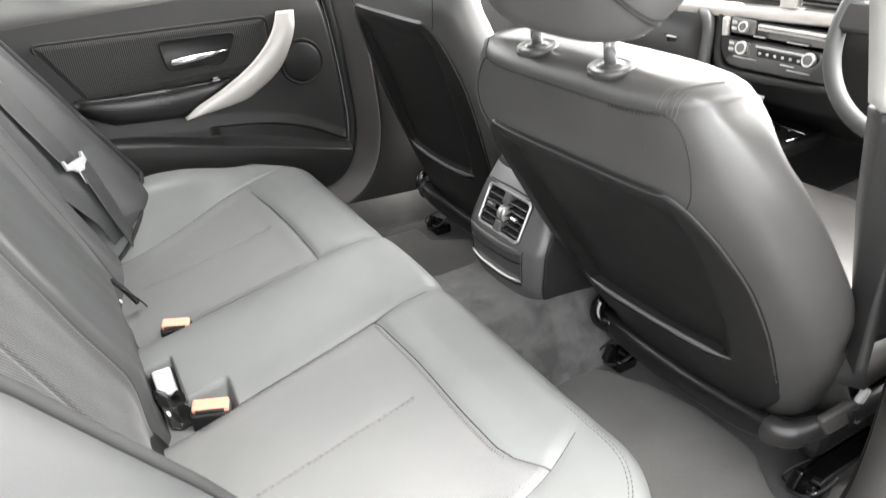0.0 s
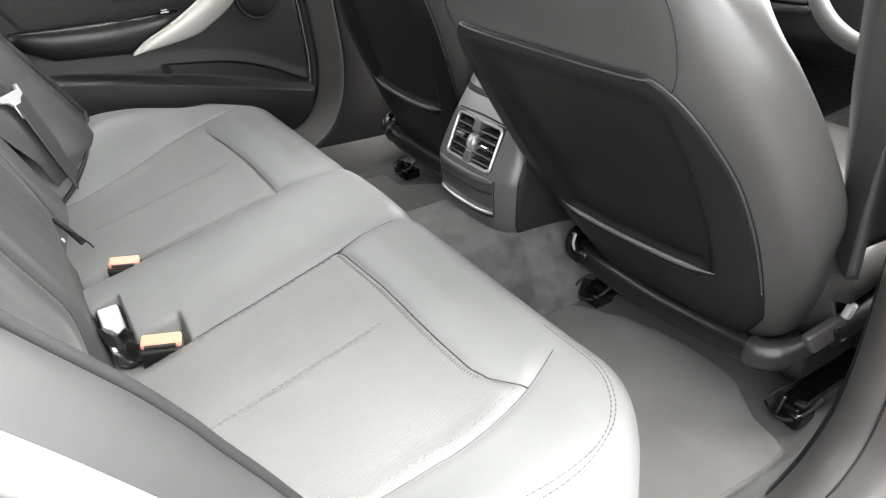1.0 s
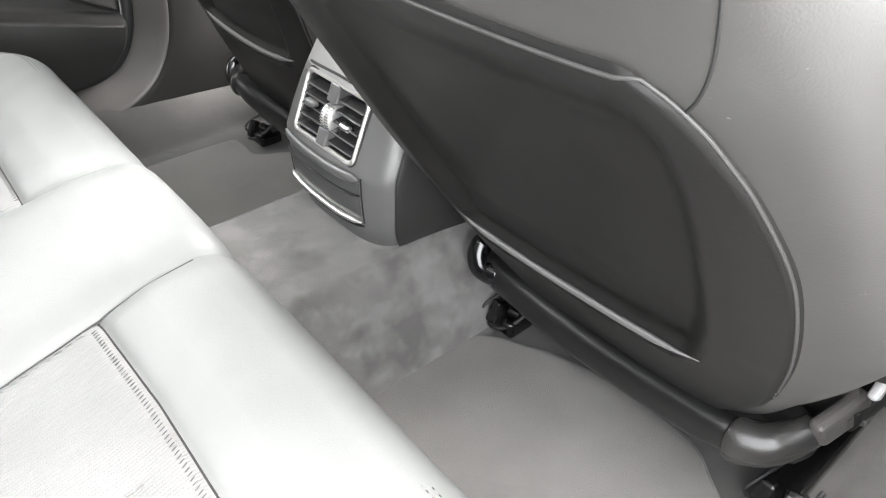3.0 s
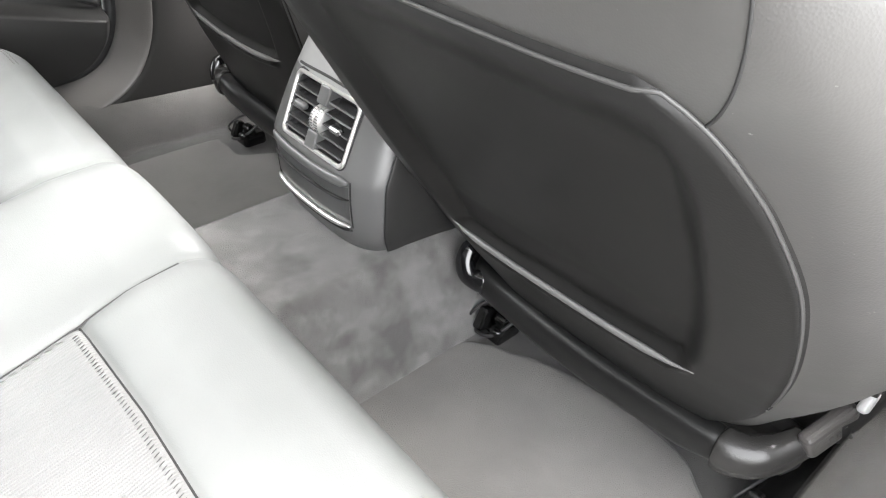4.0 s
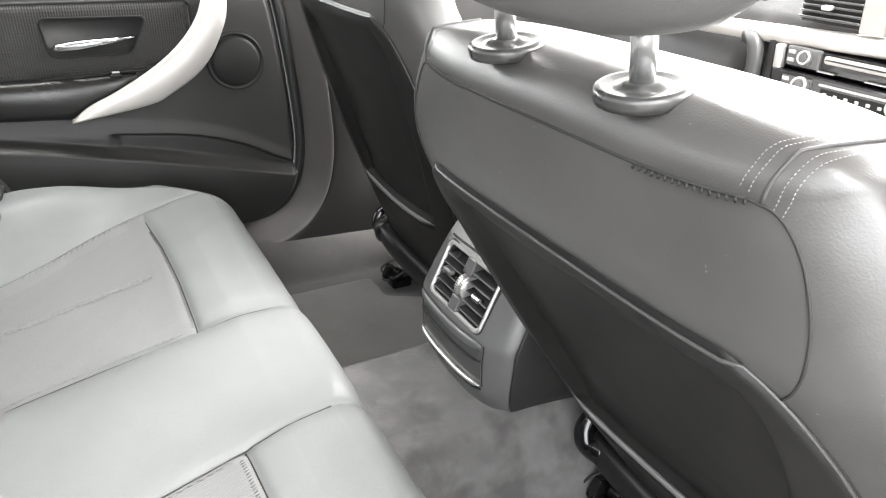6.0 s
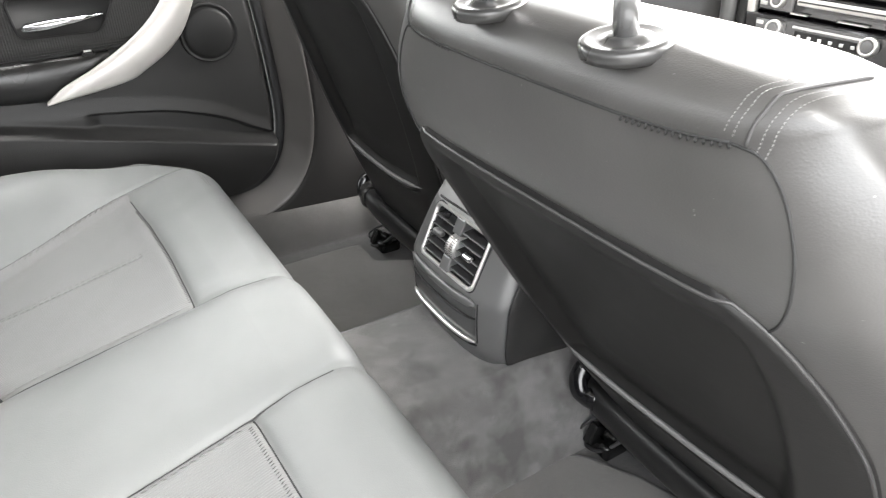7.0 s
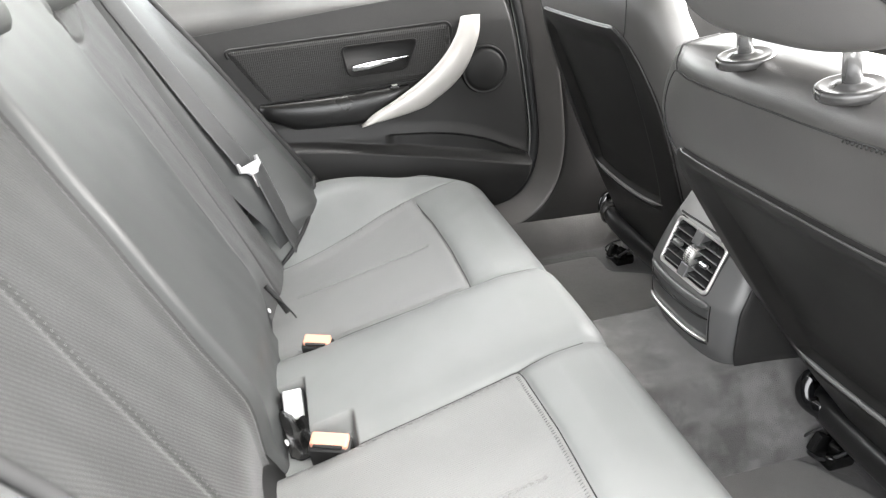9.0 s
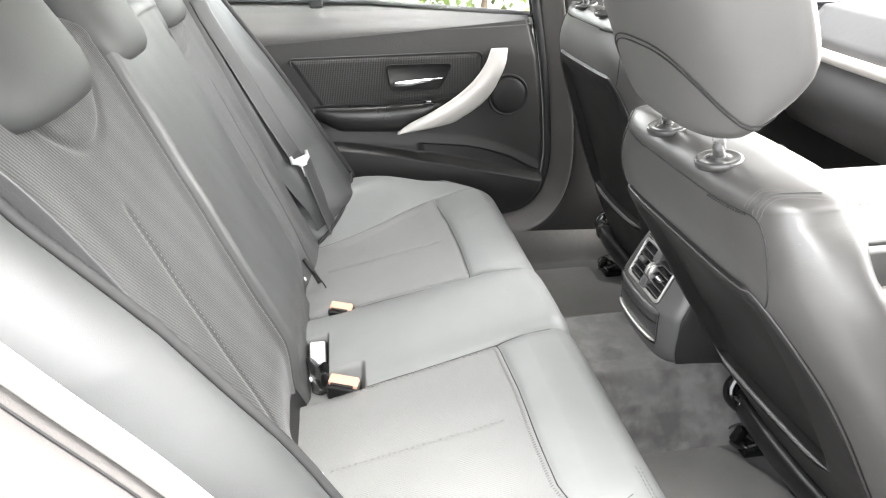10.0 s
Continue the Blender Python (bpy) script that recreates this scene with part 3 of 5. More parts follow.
def seam_cross(y):
    """The seam that closes the inserts to the front."""
    return np.where(y > 0, np.interp(y, [0.1, 0.25, 0.38, 0.50], [-0.115, -0.114, -0.118, -0.128]), np.interp(-y, [0.1, 0.25, 0.36, 0.44, 0.468, 0.508], [-0.116, -0.111, -0.112, -0.110, -0.104, -0.083]))


def cushion_top(x, y):
    """Height of the seat cushion's top over the plan."""
    z = 0.282 + 0.225 * (x + 0.43)
    z = z - 0.30 * np.clip(x + 0.07, 0, 1) ** 1.0 * 0.4
    a = abs(y)
    inner, outer = seam_inner(x), seam_outer(x, y)
    # shallow inserts; every panel is padded and falls to its seams
    dip = step(a, inner - 0.002, inner + 0.04) * (1 - step(a, outer - 0.04, outer + 0.002)) * (1 - step(x, -0.16, -0.10))
    z = z - 0.005 * dip + 0.013 * (1 - (np.clip(a, 0, 0.12) / 0.12) ** 3) * (1 - step(x, -0.10, 0.02) * 0.6)
    z = z + 0.028 * step(a, outer, outer + 0.10) * (1 - step(x, -0.25, 0.0)) + np.where(y > 0, 0.055, 0.020) * step(a, outer - 0.02, outer + 0.12) * (1 - step(x, -0.34, -0.10))
    between = step(a, inner - 0.002, inner + 0.003) * (1 - step(a, outer - 0.02, outer))
    cross = seam_cross(y)
    z = z + 0.0035 * bell(x + 0.065, 0.035) * between - 0.0020 * bell(x - cross, 0.010) * between - 0.0022 * bell(x - cross, 0.0035) * between
    z = z - 0.0060 * bell(a - inner, 0.018) - 0.0036 * bell(a - inner, 0.0045)
    z = z - 0.0025 * bell(a - outer, 0.010) * (1 - step(x, -0.10, -0.04)) - 0.0015 * bell(a - outer, 0.004) * (1 - step(x, -0.08, -0.02))
    z = z - 0.0012 * bell(a - 0.300, 0.006) * (1 - step(x, -0.15, -0.14)) * step(x, -0.42, -0.38)
    # pocket in which two of the buckles sit, and the slot of the third
    rim = np.where(x < -0.400, 0.029, -0.082)
    z = z - 0.030 * step(x, -0.462, -0.452) * (1 - step(x, -0.345, -0.338)) * step(y, -0.134, -0.127) * (1 - step(y, rim - 0.003, rim + 0.004))
    z = z - 0.010 * bell(x + 0.374, 0.035) * bell(y - 0.138, 0.016)
    z = z + 0.0009 * wander(x, y, 14, 5) + 0.0003 * wander(x, y, 45, 8)
    return z


def cushion_face(u, v):
    """u runs across, v from the back over the top and down the front."""
    y = (u - 0.5) * 1.30
    a = abs(y)
    round_end = 0.105 * step(a, np.where(y > 0, 0.47, 0.50), np.where(y > 0, 0.665, 0.695)) ** 1.5
    nose = -0.018 - round_end
    t = np.clip(v / 0.72, 0, 1)
    x_top = -0.50 + (nose + 0.50) * t
    z_top = cushion_top(x_top, y)
    w = np.clip((v - 0.72) / 0.28, 0, 1)
    r = 0.042
    ang = np.clip(w / 0.45, 0, 1) * np.pi / 2
    z_nose = cushion_top(nose, y)
    x = np.where(w > 0, nose + r * np.sin(ang) * 1.0, x_top)
    z = np.where(w > 0, z_nose - r * 1.1 * (1 - np.cos(ang)) - np.clip((w - 0.45) / 0.55, 0, 1) * 0.20, z_top)
    x = np.where(w > 0.45, nose + r - 0.05 * (w - 0.45), x)
    drop = step(a, 0.60, 0.655) ** 2 * 0.05
    return x, y, z - drop


cushion = sheet("seat_cushion", cushion_face, 520, 300, LEATHER, bench, "grey leather cushion with ribbed inserts")
cushion.data.materials.append(CUSHIONRIB)
_c = np.empty(len(cushion.data.vertices) * 3)
cushion.data.vertices.foreach_get("co", _c)
_c = _c.reshape(520, 300, 3)[:-1, :-1].reshape(-1, 3)
_a = abs(_c[:, 1])
_in = (_c[:, 0] < seam_cross(_c[:, 1])) & (_a > seam_inner(_c[:, 0])) & (_a < seam_outer(_c[:, 0], _c[:, 1]))
cushion.data.polygons.foreach_set("material_index", _in.astype(int))


def thread_rows(name, pts, length, gap, r, material, parent, note, slant=0.0):
    """Short threads laid end to end along a line, each turned by slant."""
    p = np.asarray(pts, float)
    d = np.r_[0, np.cumsum(np.linalg.norm(np.diff(p, axis=0), axis=1))]
    verts, faces = [], []
    for s0 in np.arange(0, d[-1] - length, length + gap):
        a, b = (np.array([np.interp(q, d, p[:, c]) for c in range(3)]) for q in (s0, s0 + length))
        ax = (b - a) / np.linalg.norm(b - a)
        n1 = np.cross(ax, (0.0, 0.3, 0.95))
        n1 /= np.linalg.norm(n1)
        n2 = np.cross(ax, n1)
        b = b + slant * n1 * length
        k0 = len(verts)
        for f, rr in ((0, 0.3), (0.2, 1), (0.8, 1), (1, 0.3)):
            for q in range(6):
                verts.append(a + (b - a) * f + r * rr * (n1 * math.cos(q * math.pi / 3) + n2 * math.sin(q * math.pi / 3)))
        for m in range(3):
            for q in range(6):
                faces.append((k0 + m * 6 + q, k0 + m * 6 + (q + 1) % 6, k0 + m * 6 + 6 + (q + 1) % 6, k0 + m * 6 + 6 + q))
    return solid(name, verts, faces, material, parent, note)


def on_cushion(pts, lift=0.0003):
    return [(x, y, float(cushion_top(np.array(x), np.array(y))) + lift) for x, y in pts]


for s in (1, -1):
    ends = 0.497 if s > 0 else 0.508
    cross = [(float(seam_cross(np.array(s * y))), y) for y in np.linspace(0.119, ends, 60)]
    tube("seam", on_cushion([(x, s * y) for x, y in cross], -0.0003), 0.0011, DARKTHREAD, cushion, "thin dark seam", n=6)
    back = [(x, float(seam_inner(x))) for x in np.linspace(-0.41, -0.020, 80)]
    tube("seam", on_cushion([(x, s * y) for x, y in back], -0.0002), 0.0012, SEAM, cushion, "thin dark seam", n=6)
    outer = [(x, float(seam_outer(np.array(x), np.array(s)))) for x in np.linspace(-0.43, -0.03, 80)]
    tube("seam", on_cushion([(x, s * y) for x, y in outer], -0.0004), 0.0008, SEAM, cushion, "thin dark seam", n=6)
    thread_rows("stitching", on_cushion([(x - 0.005, s * y) for x, y in cross if 0.13 < y < ends - 0.04], 0.0002), 0.0022, 0.0022, 0.0006, PUCKER, cushion, "dark gathered stitches", 2.2)
    for off, turn in ((0.0, 0.35), (0.005, -0.35)):
        thread_rows("stitching", on_cushion([(x, s * (0.300 + off)) for x in np.linspace(-0.40, -0.145, 80)], 0.0005), 0.006, 0.0025, 0.0006, THREAD, cushion, "pale stitches", turn)
    thread_rows("stitching", on_cushion([(x, s * (y + 0.007)) for x, y in back if x < -0.125], 0.0005), 0.007, 0.003, 0.0006, THREAD, cushion, "pale stitches", 0.5)
    for off, turn in ((0.006, -0.6), (0.012, -0.6)):
        thread_rows("stitching", on_cushion([(x, s * (y - off)) for x, y in outer if -0.32 < x < -0.135 + 0.05 * (s < 0)], 0.0005), 0.007, 0.003, 0.0007, THREAD, cushion, "pale stitches", turn)
    # twin stitches that follow the front edge and turn back at the corner
    for off in (0.0, 0.010):
        row = smoothed([(0.44, 0.748 - off), (0.50, 0.746 - off), (0.555, 0.742 - off), (0.595 - 0.3 * off, 0.730 - off), (0.615 - 0.5 * off, 0.69), (0.622 - 0.6 * off, 0.62), (0.622 - 0.6 * off, 0.52)], 8)
        pts = np.stack(cushion_face(0.5 + s * row[:, 0] / 1.30, row[:, 1]), 1) + (0, 0, 0.0004)
        thread_rows("stitching", pts, 0.005, 0.002, 0.0006, THREAD, cushion, "pale twin stitches")
        tube("seam", pts - (0, 0, 0.0006), 0.0007, SEAM, cushion, "thin dark seam", n=6)


def backrest_plane(z):
    return -0.437 - 0.385 * (z - 0.33)


def backrest_x(y, z):
    a = abs(y)
    x = backrest_plane(z)
    left = np.interp(z, [0.25, 0.33, 0.377, 0.431, 0.497, 0.558, 0.614, 0.685, 0.82, 0.90], [0.085, 0.112, 0.125, 0.118, 0.105, 0.094, 0.082, 0.066, 0.03, 0.0]) * step(a, np.interp(z, [0.36, 0.50], [0.432, 0.45]), np.interp(z, [0.36, 0.50], [0.535, 0.58]))
    right = np.interp(z, [0.25, 0.37, 0.50, 0.55, 0.62, 0.68, 0.79, 0.88], [0.120, 0.115, 0.100, 0.090, 0.072, 0.058, 0.014, -0.01]) * step(a, 0.503, 0.524)
    x = x + np.where(y > 0, left, right) - np.where(y > 0, 0.10 * np.clip((a - 0.664) / 0.035, 0, 1) ** 2.0, 0.12 * np.clip((a - 0.535) / 0.09, 0, 1.2) ** 2.0)
    x = x - 0.032 * (1 - step(z, 0.27, 0.40)) * (1 - step(a, 0.20, 0.40))
    ctr = np.where(y > 0, 0.21, 0.105)
    x = x + 0.009 * (1 - step(a, ctr - 0.012, ctr + 0.010)) - 0.007 * step(a, ctr, ctr + 0.04) * (1 - step(a, 0.38, 0.46))
    x = x - 0.014 * bell(y - 0.21, 0.0045) - 0.006 * bell(y + 0.112, 0.005)
    x = x - 0.0025 * bell(a - np.where(y > 0, 0.335, 0.30), 0.005) * (1 - step(z, 0.70, 0.72))
    x = x - 0.010 * bell(y - 0.452, 0.006)
    # notch under each outer headrest
    notch = 0.775 + 6.0 * (a - 0.275) ** 2
    x = x - 0.0035 * bell(z - notch, 0.006) * (1 - step(abs(a - 0.275), 0.085, 0.105))
    x = x + 0.002 * step(z, notch, notch + 0.02) * (1 - step(abs(a - 0.275), 0.08, 0.11))
    return x + 0.002 * wander(y, z, 14, 11) + 0.0008 * wander(y, z, 40, 12)


def backrest_part(name, y0, y1, material, ny, label=""):
    def face(u, v):
        y = y0 + (y1 - y0) * u
        t = np.clip(v / 0.86, 0, 1)
        z = 0.235 + 0.63 * t
        x = backrest_x(y, z)
        w = np.clip((v - 0.86) / 0.14, 0, 1) * np.pi / 2
        z = z + 0.04 * np.sin(w)
        x = x - 0.12 * (1 - np.cos(w))
        e = np.minimum(u, 1 - u) * abs(y1 - y0)
        return x - 0.020 * (1 - step(e, 0.0, 0.014)), y, z
    ob = sheet(name, face, ny, 260, material, bench, label)
    ob.data.materials.append(LEATHER_SHADED if material is RIBBED else RIBBED)
    co = np.empty(len(ob.data.vertices) * 3)
    ob.data.vertices.foreach_get("co", co)
    co = co.reshape(ny, 260, 3)[:-1, :-1].reshape(-1, 3)
    a = abs(co[:, 1])
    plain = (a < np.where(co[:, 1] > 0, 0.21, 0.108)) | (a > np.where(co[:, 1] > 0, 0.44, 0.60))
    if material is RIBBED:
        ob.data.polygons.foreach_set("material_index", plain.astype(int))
    return ob


backrest_part("backrest", 0.699, 0.466, LEATHER_SHADED, 60, "grey leather side bolster")
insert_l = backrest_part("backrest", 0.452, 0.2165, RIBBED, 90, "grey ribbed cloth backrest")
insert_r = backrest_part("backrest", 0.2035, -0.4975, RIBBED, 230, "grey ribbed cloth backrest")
backrest_part("backrest", -0.5135, -0.632, LEATHER_SHADED, 80, "grey leather side bolster")


tube("seat_gap", smoothed([(-0.329, 0.628, 0.394), (-0.333, 0.588, 0.388), (-0.343, 0.545, 0.371), (-0.358, 0.500, 0.350), (-0.395, 0.458, 0.312), (-0.432, 0.434, 0.284)], 6), 0.0042, DARKTHREAD, bench, "dark gap between bolster and cushion", n=8)
tube("seat_edge_seal", [(float(backrest_x(np.array(0.650), np.array(z))) + 0.002 - 0.004 * (y - 0.653) / 0.031, y, z) for y, z in zip(np.interp(np.linspace(0.345, 0.84, 50), [0.345, 0.50, 0.56], [0.653, 0.655, 0.684]), np.linspace(0.345, 0.84, 50))], 0.0085, DARKTHREAD, trim_l, "black rubber seal beside the seat", up=(0, 1, 0))
for y, beside, deep in ((0.21, 0.232, 0.007), (-0.518, -0.530, 0.0)):
    tube("seat_gap", [(float(backrest_x(np.array(beside), np.array(z))) - deep, y, z) for z in np.linspace(0.262, 0.84, 60)], 0.0055, DARKTHREAD, bench, "dark gap between the backrest parts", up=(0, 1, 0), n=8)
for s in (1, -1):
    zs = np.linspace(0.31, 0.70, 120)
    mid = 0.335 if s > 0 else -0.30
    for off, turn in ((0.0, 0.2), (0.006, -0.2)):
        thread_rows("stitching", [(float(backrest_x(np.array(mid + off), np.array(z))) + 0.0004, mid + off, z) for z in zs], 0.004, 0.004, 0.0003, THREAD, insert_r if s < 0 else insert_l, "pale stitches", turn)


def rear_headrest(y, w):
    rings = []
    for f in np.linspace(0, 1, 22):
        e = (1 - abs(2 * f - 1) ** 3.2) ** (1 / 3.2)
        hw, ht = w * (0.84 + 0.16 * e), 0.060 * (0.45 + 0.55 * e)
        z = 0.818 + 0.18 * f
        c = -0.652 - 0.10 * f
        t = np.linspace(0, 2 * np.pi, 40, endpoint=False)
        p = round_profile(hw * max(e, 0.05) ** 0.35, ht * max(e, 0.05) ** 0.5, 40, 2.8)
        rings.append([(c + b, y + a, z) for a, b in p])
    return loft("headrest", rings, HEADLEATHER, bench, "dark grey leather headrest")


# unseen black sheet, added to keep light out of the backrest gaps
sheet("gap_backing", lambda u, v: (backrest_plane(0.22 + 0.62 * v) - 0.034, -0.62 + 1.30 * u, 0.22 + 0.62 * v), 4, 4, BLACK, bench, "added dark backing behind the padding", thick=0.01)
for y, w in ((0.285, 0.12), (-0.02, 0.105), (-0.30, 0.135)):
    rear_headrest(y, w)

# ---- front seats ----


_BW = smoothed([(-0.17, 0.192), (-0.10, 0.212), (-0.05, 0.228), (0.0, 0.243), (0.05, 0.256), (0.10, 0.265), (0.20, 0.263), (0.30, 0.246), (0.37, 0.219), (0.40, 0.200), (0.42, 0.181)], 8)
_TH = smoothed([(-0.17, 0.085), (0.0, 0.085), (0.2, 0.075), (0.34, 0.067), (0.42, 0.058)], 8)
_WC = smoothed([(-0.17, -0.095), (0.0, -0.085), (0.2, -0.074), (0.30, -0.066), (0.36, -0.066), (0.42, -0.085)], 8)


def back_width(v):
    return np.interp(v, _BW[:, 0], _BW[:, 1])


_PH = smoothed([(-0.168, 0.140), (-0.150, 0.152), (-0.10, 0.178), (-0.05, 0.194), (0.0, 0.206), (0.10, 0.220), (0.20, 0.220), (0.27, 0.206), (0.303, 0.192), (0.323, 0.178), (0.335, 0.163), (0.343, 0.145), (0.347, 0.128)], 8)
_RH = smoothed([(-0.06, 0.125), (0.0, 0.136), (0.05, 0.148), (0.12, 0.157), (0.20, 0.160), (0.26, 0.161), (0.30, 0.156), (0.33, 0.146)], 6)     # half width of the pocket


def panel_half(v):
    return np.interp(v, _PH[:, 0], _PH[:, 1])


def back_section(v, n=120):
    """One level of the backrest: (u, w) pairs; w grows to the rear."""
    hw = back_width(v)
    th = np.interp(v, _TH[:, 0], _TH[:, 1])
    wc = np.interp(v, _WC[:, 0], _WC[:, 1])
    p = round_profile(hw, th, n, 3.0)
    p[:, 1] = np.where(p[:, 1] > 0, th * np.clip(1 - abs(p[:, 0] / hw) ** 4.5, 0, 1) ** (1 / 3.0), p[:, 1])
    behind = (p[:, 1] > 0) * (1 - step(abs(p[:, 0]), panel_half(v) - 0.045, panel_half(v) - 0.012)) * step(v, -0.15, -0.12) * (1 - step(v, 0.315, 0.338))
    p[:, 1] -= 0.030 * behind
    p[:, 1] *= np.where(p[:, 1] < 0, np.interp(v, [-0.17, 0.0, 0.2, 0.33, 0.41], [0.8, 0.6, 0.45, 0.6, 1.0]), 1.0)
    front = np.clip(-p[:, 1] / th, 0, 1) * np.interp(v, [-0.17, -0.1, 0.22, 0.40], [0.8, 1, 1, 0])
    wing = front * step(abs(p[:, 0]) / hw, 0.45, 0.9)
    p[:, 0] *= 1 - 0.06 * front
    p[:, 1] -= 0.015 * wing
    return p + (0, wc)


def rear_w(u, v):
    hw = back_width(v)
    th = np.interp(v, _TH[:, 0], _TH[:, 1])
    wc = np.interp(v, _WC[:, 0], _WC[:, 1])
    s = np.clip(1 - abs(np.clip(u / hw, -1, 1)) ** 4.5, 0, 1) ** (1 / 3.0)
    return wc + th * s


def front_seat(y, origin, lean, label):
    """origin: the middle of the pocket's edge on the back; lean: degrees."""
    a = radians(lean)
    seat = thing("front_seat", label, "car seat", "front seats")
    ev, ew, eu = Vector((-math.sin(a), 0, math.cos(a))), Vector((-math.cos(a), 0, -math.sin(a))), Vector((0, 1, 0))

    def at(u, v, w):
        return (origin[0] + v * ev.x + w * ew.x, origin[1] + u, origin[2] + v * ev.z + w * ew.z)

    def crown(v, w):
        """The top falls towards the front."""
        return v - 0.55 * max(0.0, -(w + 0.052)) * float(step(np.array(v), 0.30, 0.42))

    rings = []
    for v, k in ((-0.215, 0.80), (-0.205, 0.88), (-0.19, 0.94)):
        low = back_section(-0.17)
        rings.append([at(p * k, v, q * k - 0.01) for p, q in low])
    for v in np.linspace(-0.17, 0.417, 60):
        rings.append([at(p, crown(v, q), q) for p, q in back_section(v)])
    base = back_section(0.417)
    mid = base.mean(0)
    for k, dv in ((0.988, 0.4192), (0.965, 0.4220), (0.92, 0.4255), (0.78, 0.4320), (0.5, 0.4385), (0.25, 0.4410), (0.02, 0.4415)):
        rings.append([at(mid[0] + (p - mid[0]) * (0.6 + 0.4 * k if k > 0.6 else k * 1.2), crown(dv, mid[1] + (q - mid[1]) * k), mid[1] + (q - mid[1]) * k) for p, q in base])
    body = loft("backrest", rings, LEATHER_FRONT_SHADED, seat, "grey leather backrest")
    shape = BVHTree.FromPolygons([v.co for v in body.data.vertices], [tuple(p.vertices) for p in body.data.polygons])

    def drop(u, w):
        """The point of the shoulder's top under (u, w)."""
        hit = shape.ray_cast(Vector(at(u, 0.60, w)), -ev)[0]
        return None if hit is None else tuple(hit + ev * 0.0006)


    def pocket_line(u):
        return -0.0125 - 0.0865 * u + 0.53 * u * u if y < 0 else -0.026 + 0.75 * u * u

    def panel(u, v):
        vv = -0.168 + 0.515 * v
        uu = (2 * u - 1) * panel_half(vv)
        edge = np.minimum((1 - abs(2 * u - 1)) * panel_half(vv), (1 - v) * 0.515)
        w = rear_w(uu, vv) + 0.004
        line = pocket_line(uu)
        half = np.interp(vv, _RH[:, 0], _RH[:, 1])
        side = 1 - step(abs(uu), half - 0.016, half + 0.009)
        inner = side * step(vv, line - 0.002, line + 0.012) * (1 - step(vv, 0.285, 0.330))
        deep = 0.012 + 0.006 * step(vv - line, 0.0, 0.06) * (1 - step(vv, 0.10, 0.32))
        w = w - inner * deep + 0.0055 * bell(vv - line + 0.005, 0.0060) * (1 - step(abs(uu), half - 0.014, half + 0.006))
        w = w + 0.003 * (1 - step(vv, -0.10, 0.0)) - 0.007 * (1 - step(edge, 0.0, 0.010))
        x = origin[0] + vv * ev.x + w * ew.x
        return x, origin[1] + uu, origin[2] + vv * ev.z + w * ew.z

    sheet("back_panel", panel, 170, 330, PANEL, seat, "black hard plastic back panel with a moulded pocket", thick=-0.010)
    # added tube that paints the highlight along the panel's edge
    edge_line = [panel(0.015, f) for f in np.linspace(0.30, 0.982, 60)] + [panel(f, 0.984) for f in np.linspace(0.02, 0.98, 50)] + [panel(0.985, f) for f in np.linspace(0.982, 0.30, 60)]
    tube("edge_highlight", [tuple(float(c) for c in p) for p in edge_line], 0.0012, EDGEGLINT, seat, "thin line that paints the highlight round the panel's edge", up=(1, 0, 0.3), n=8)
    # pale tube that stands in for the highlight on the pocket's rim
    rim = []
    for u in np.linspace(-0.146, 0.150, 60):
        v = pocket_line(u) + 0.001
        rim.append([float(c) for c in panel((u / float(panel_half(v)) + 1) / 2, (v + 0.168) / 0.515)])
    ends = np.clip(np.sin(np.linspace(0.03, np.pi - 0.03, 60)) * 2.2, 0.1, 1)[:, None, None]
    sweep("pocket_highlight", rim, round_profile(0.0048, 0.0032, 12)[None] * ends, POCKETGLINT, seat, "pale line that paints the highlight on the pocket's edge", up=tuple(ew))
    # seams of the shoulder pad

    def on_back(u, v, lift=0.0015):
        return at(u, v, float(rear_w(np.array(u), np.array(v))) + lift)

    tube("seam", [on_back(u, 0.4175, 0.0003) for u in np.linspace(-0.142, 0.142, 60)], 0.0010, DARKTHREAD, body, "dark seam", up=(0, 0, 1), n=6)
    for s in (1, -1):
        curve = smoothed([(0.142, 0.4175), (0.157, 0.4125), (0.171, 0.397), (0.180, 0.375), (0.181, 0.352), (0.176, 0.334), (0.168, 0.322)], 6)
        tube("seam", [on_back(s * p, q, 0.0003) for p, q in curve], 0.0008, DARKTHREAD, body, "dark seam", up=(0, 0, 1), n=6)
        # gathered stitches along the shoulder edge and twin rows over the shoulder
        thread_rows("stitching", [on_back(s * u, 0.4165, 0.0006) for u in np.linspace(0.082, 0.147, 60)], 0.0026, 0.0014, 0.0013, DARKTHREAD, body, "dark gathered stitches", 1.2)
        for off in (-0.010, -0.006, 0.0, 0.005, 0.009):
            line = [drop(s * (0.148 + off + 0.020 * f), -0.030 - 0.075 * f) for f in np.linspace(0.05, 0.86, 40)]
            line = [q for q in line if q is not None and q[2] > at(0, 0.36, 0)[2]]
            if off:
                thread_rows("stitching", line, 0.0014, 0.0007, 0.00024, PALETHREAD, body, "pale twin stitches")
            else:
                tube("seam", line, 0.0009, PUCKER, body, "dark seam", n=6)
    # headrest posts and bezels
    for u in (0.060, -0.060):
        foot = drop(u + (0.006 if y > 0 else -0.006), -0.054)
        m = basis(Vector(foot) + ev * 0.0005, (-1, 0, -0.15), eu, (-0.15, 0, 1))
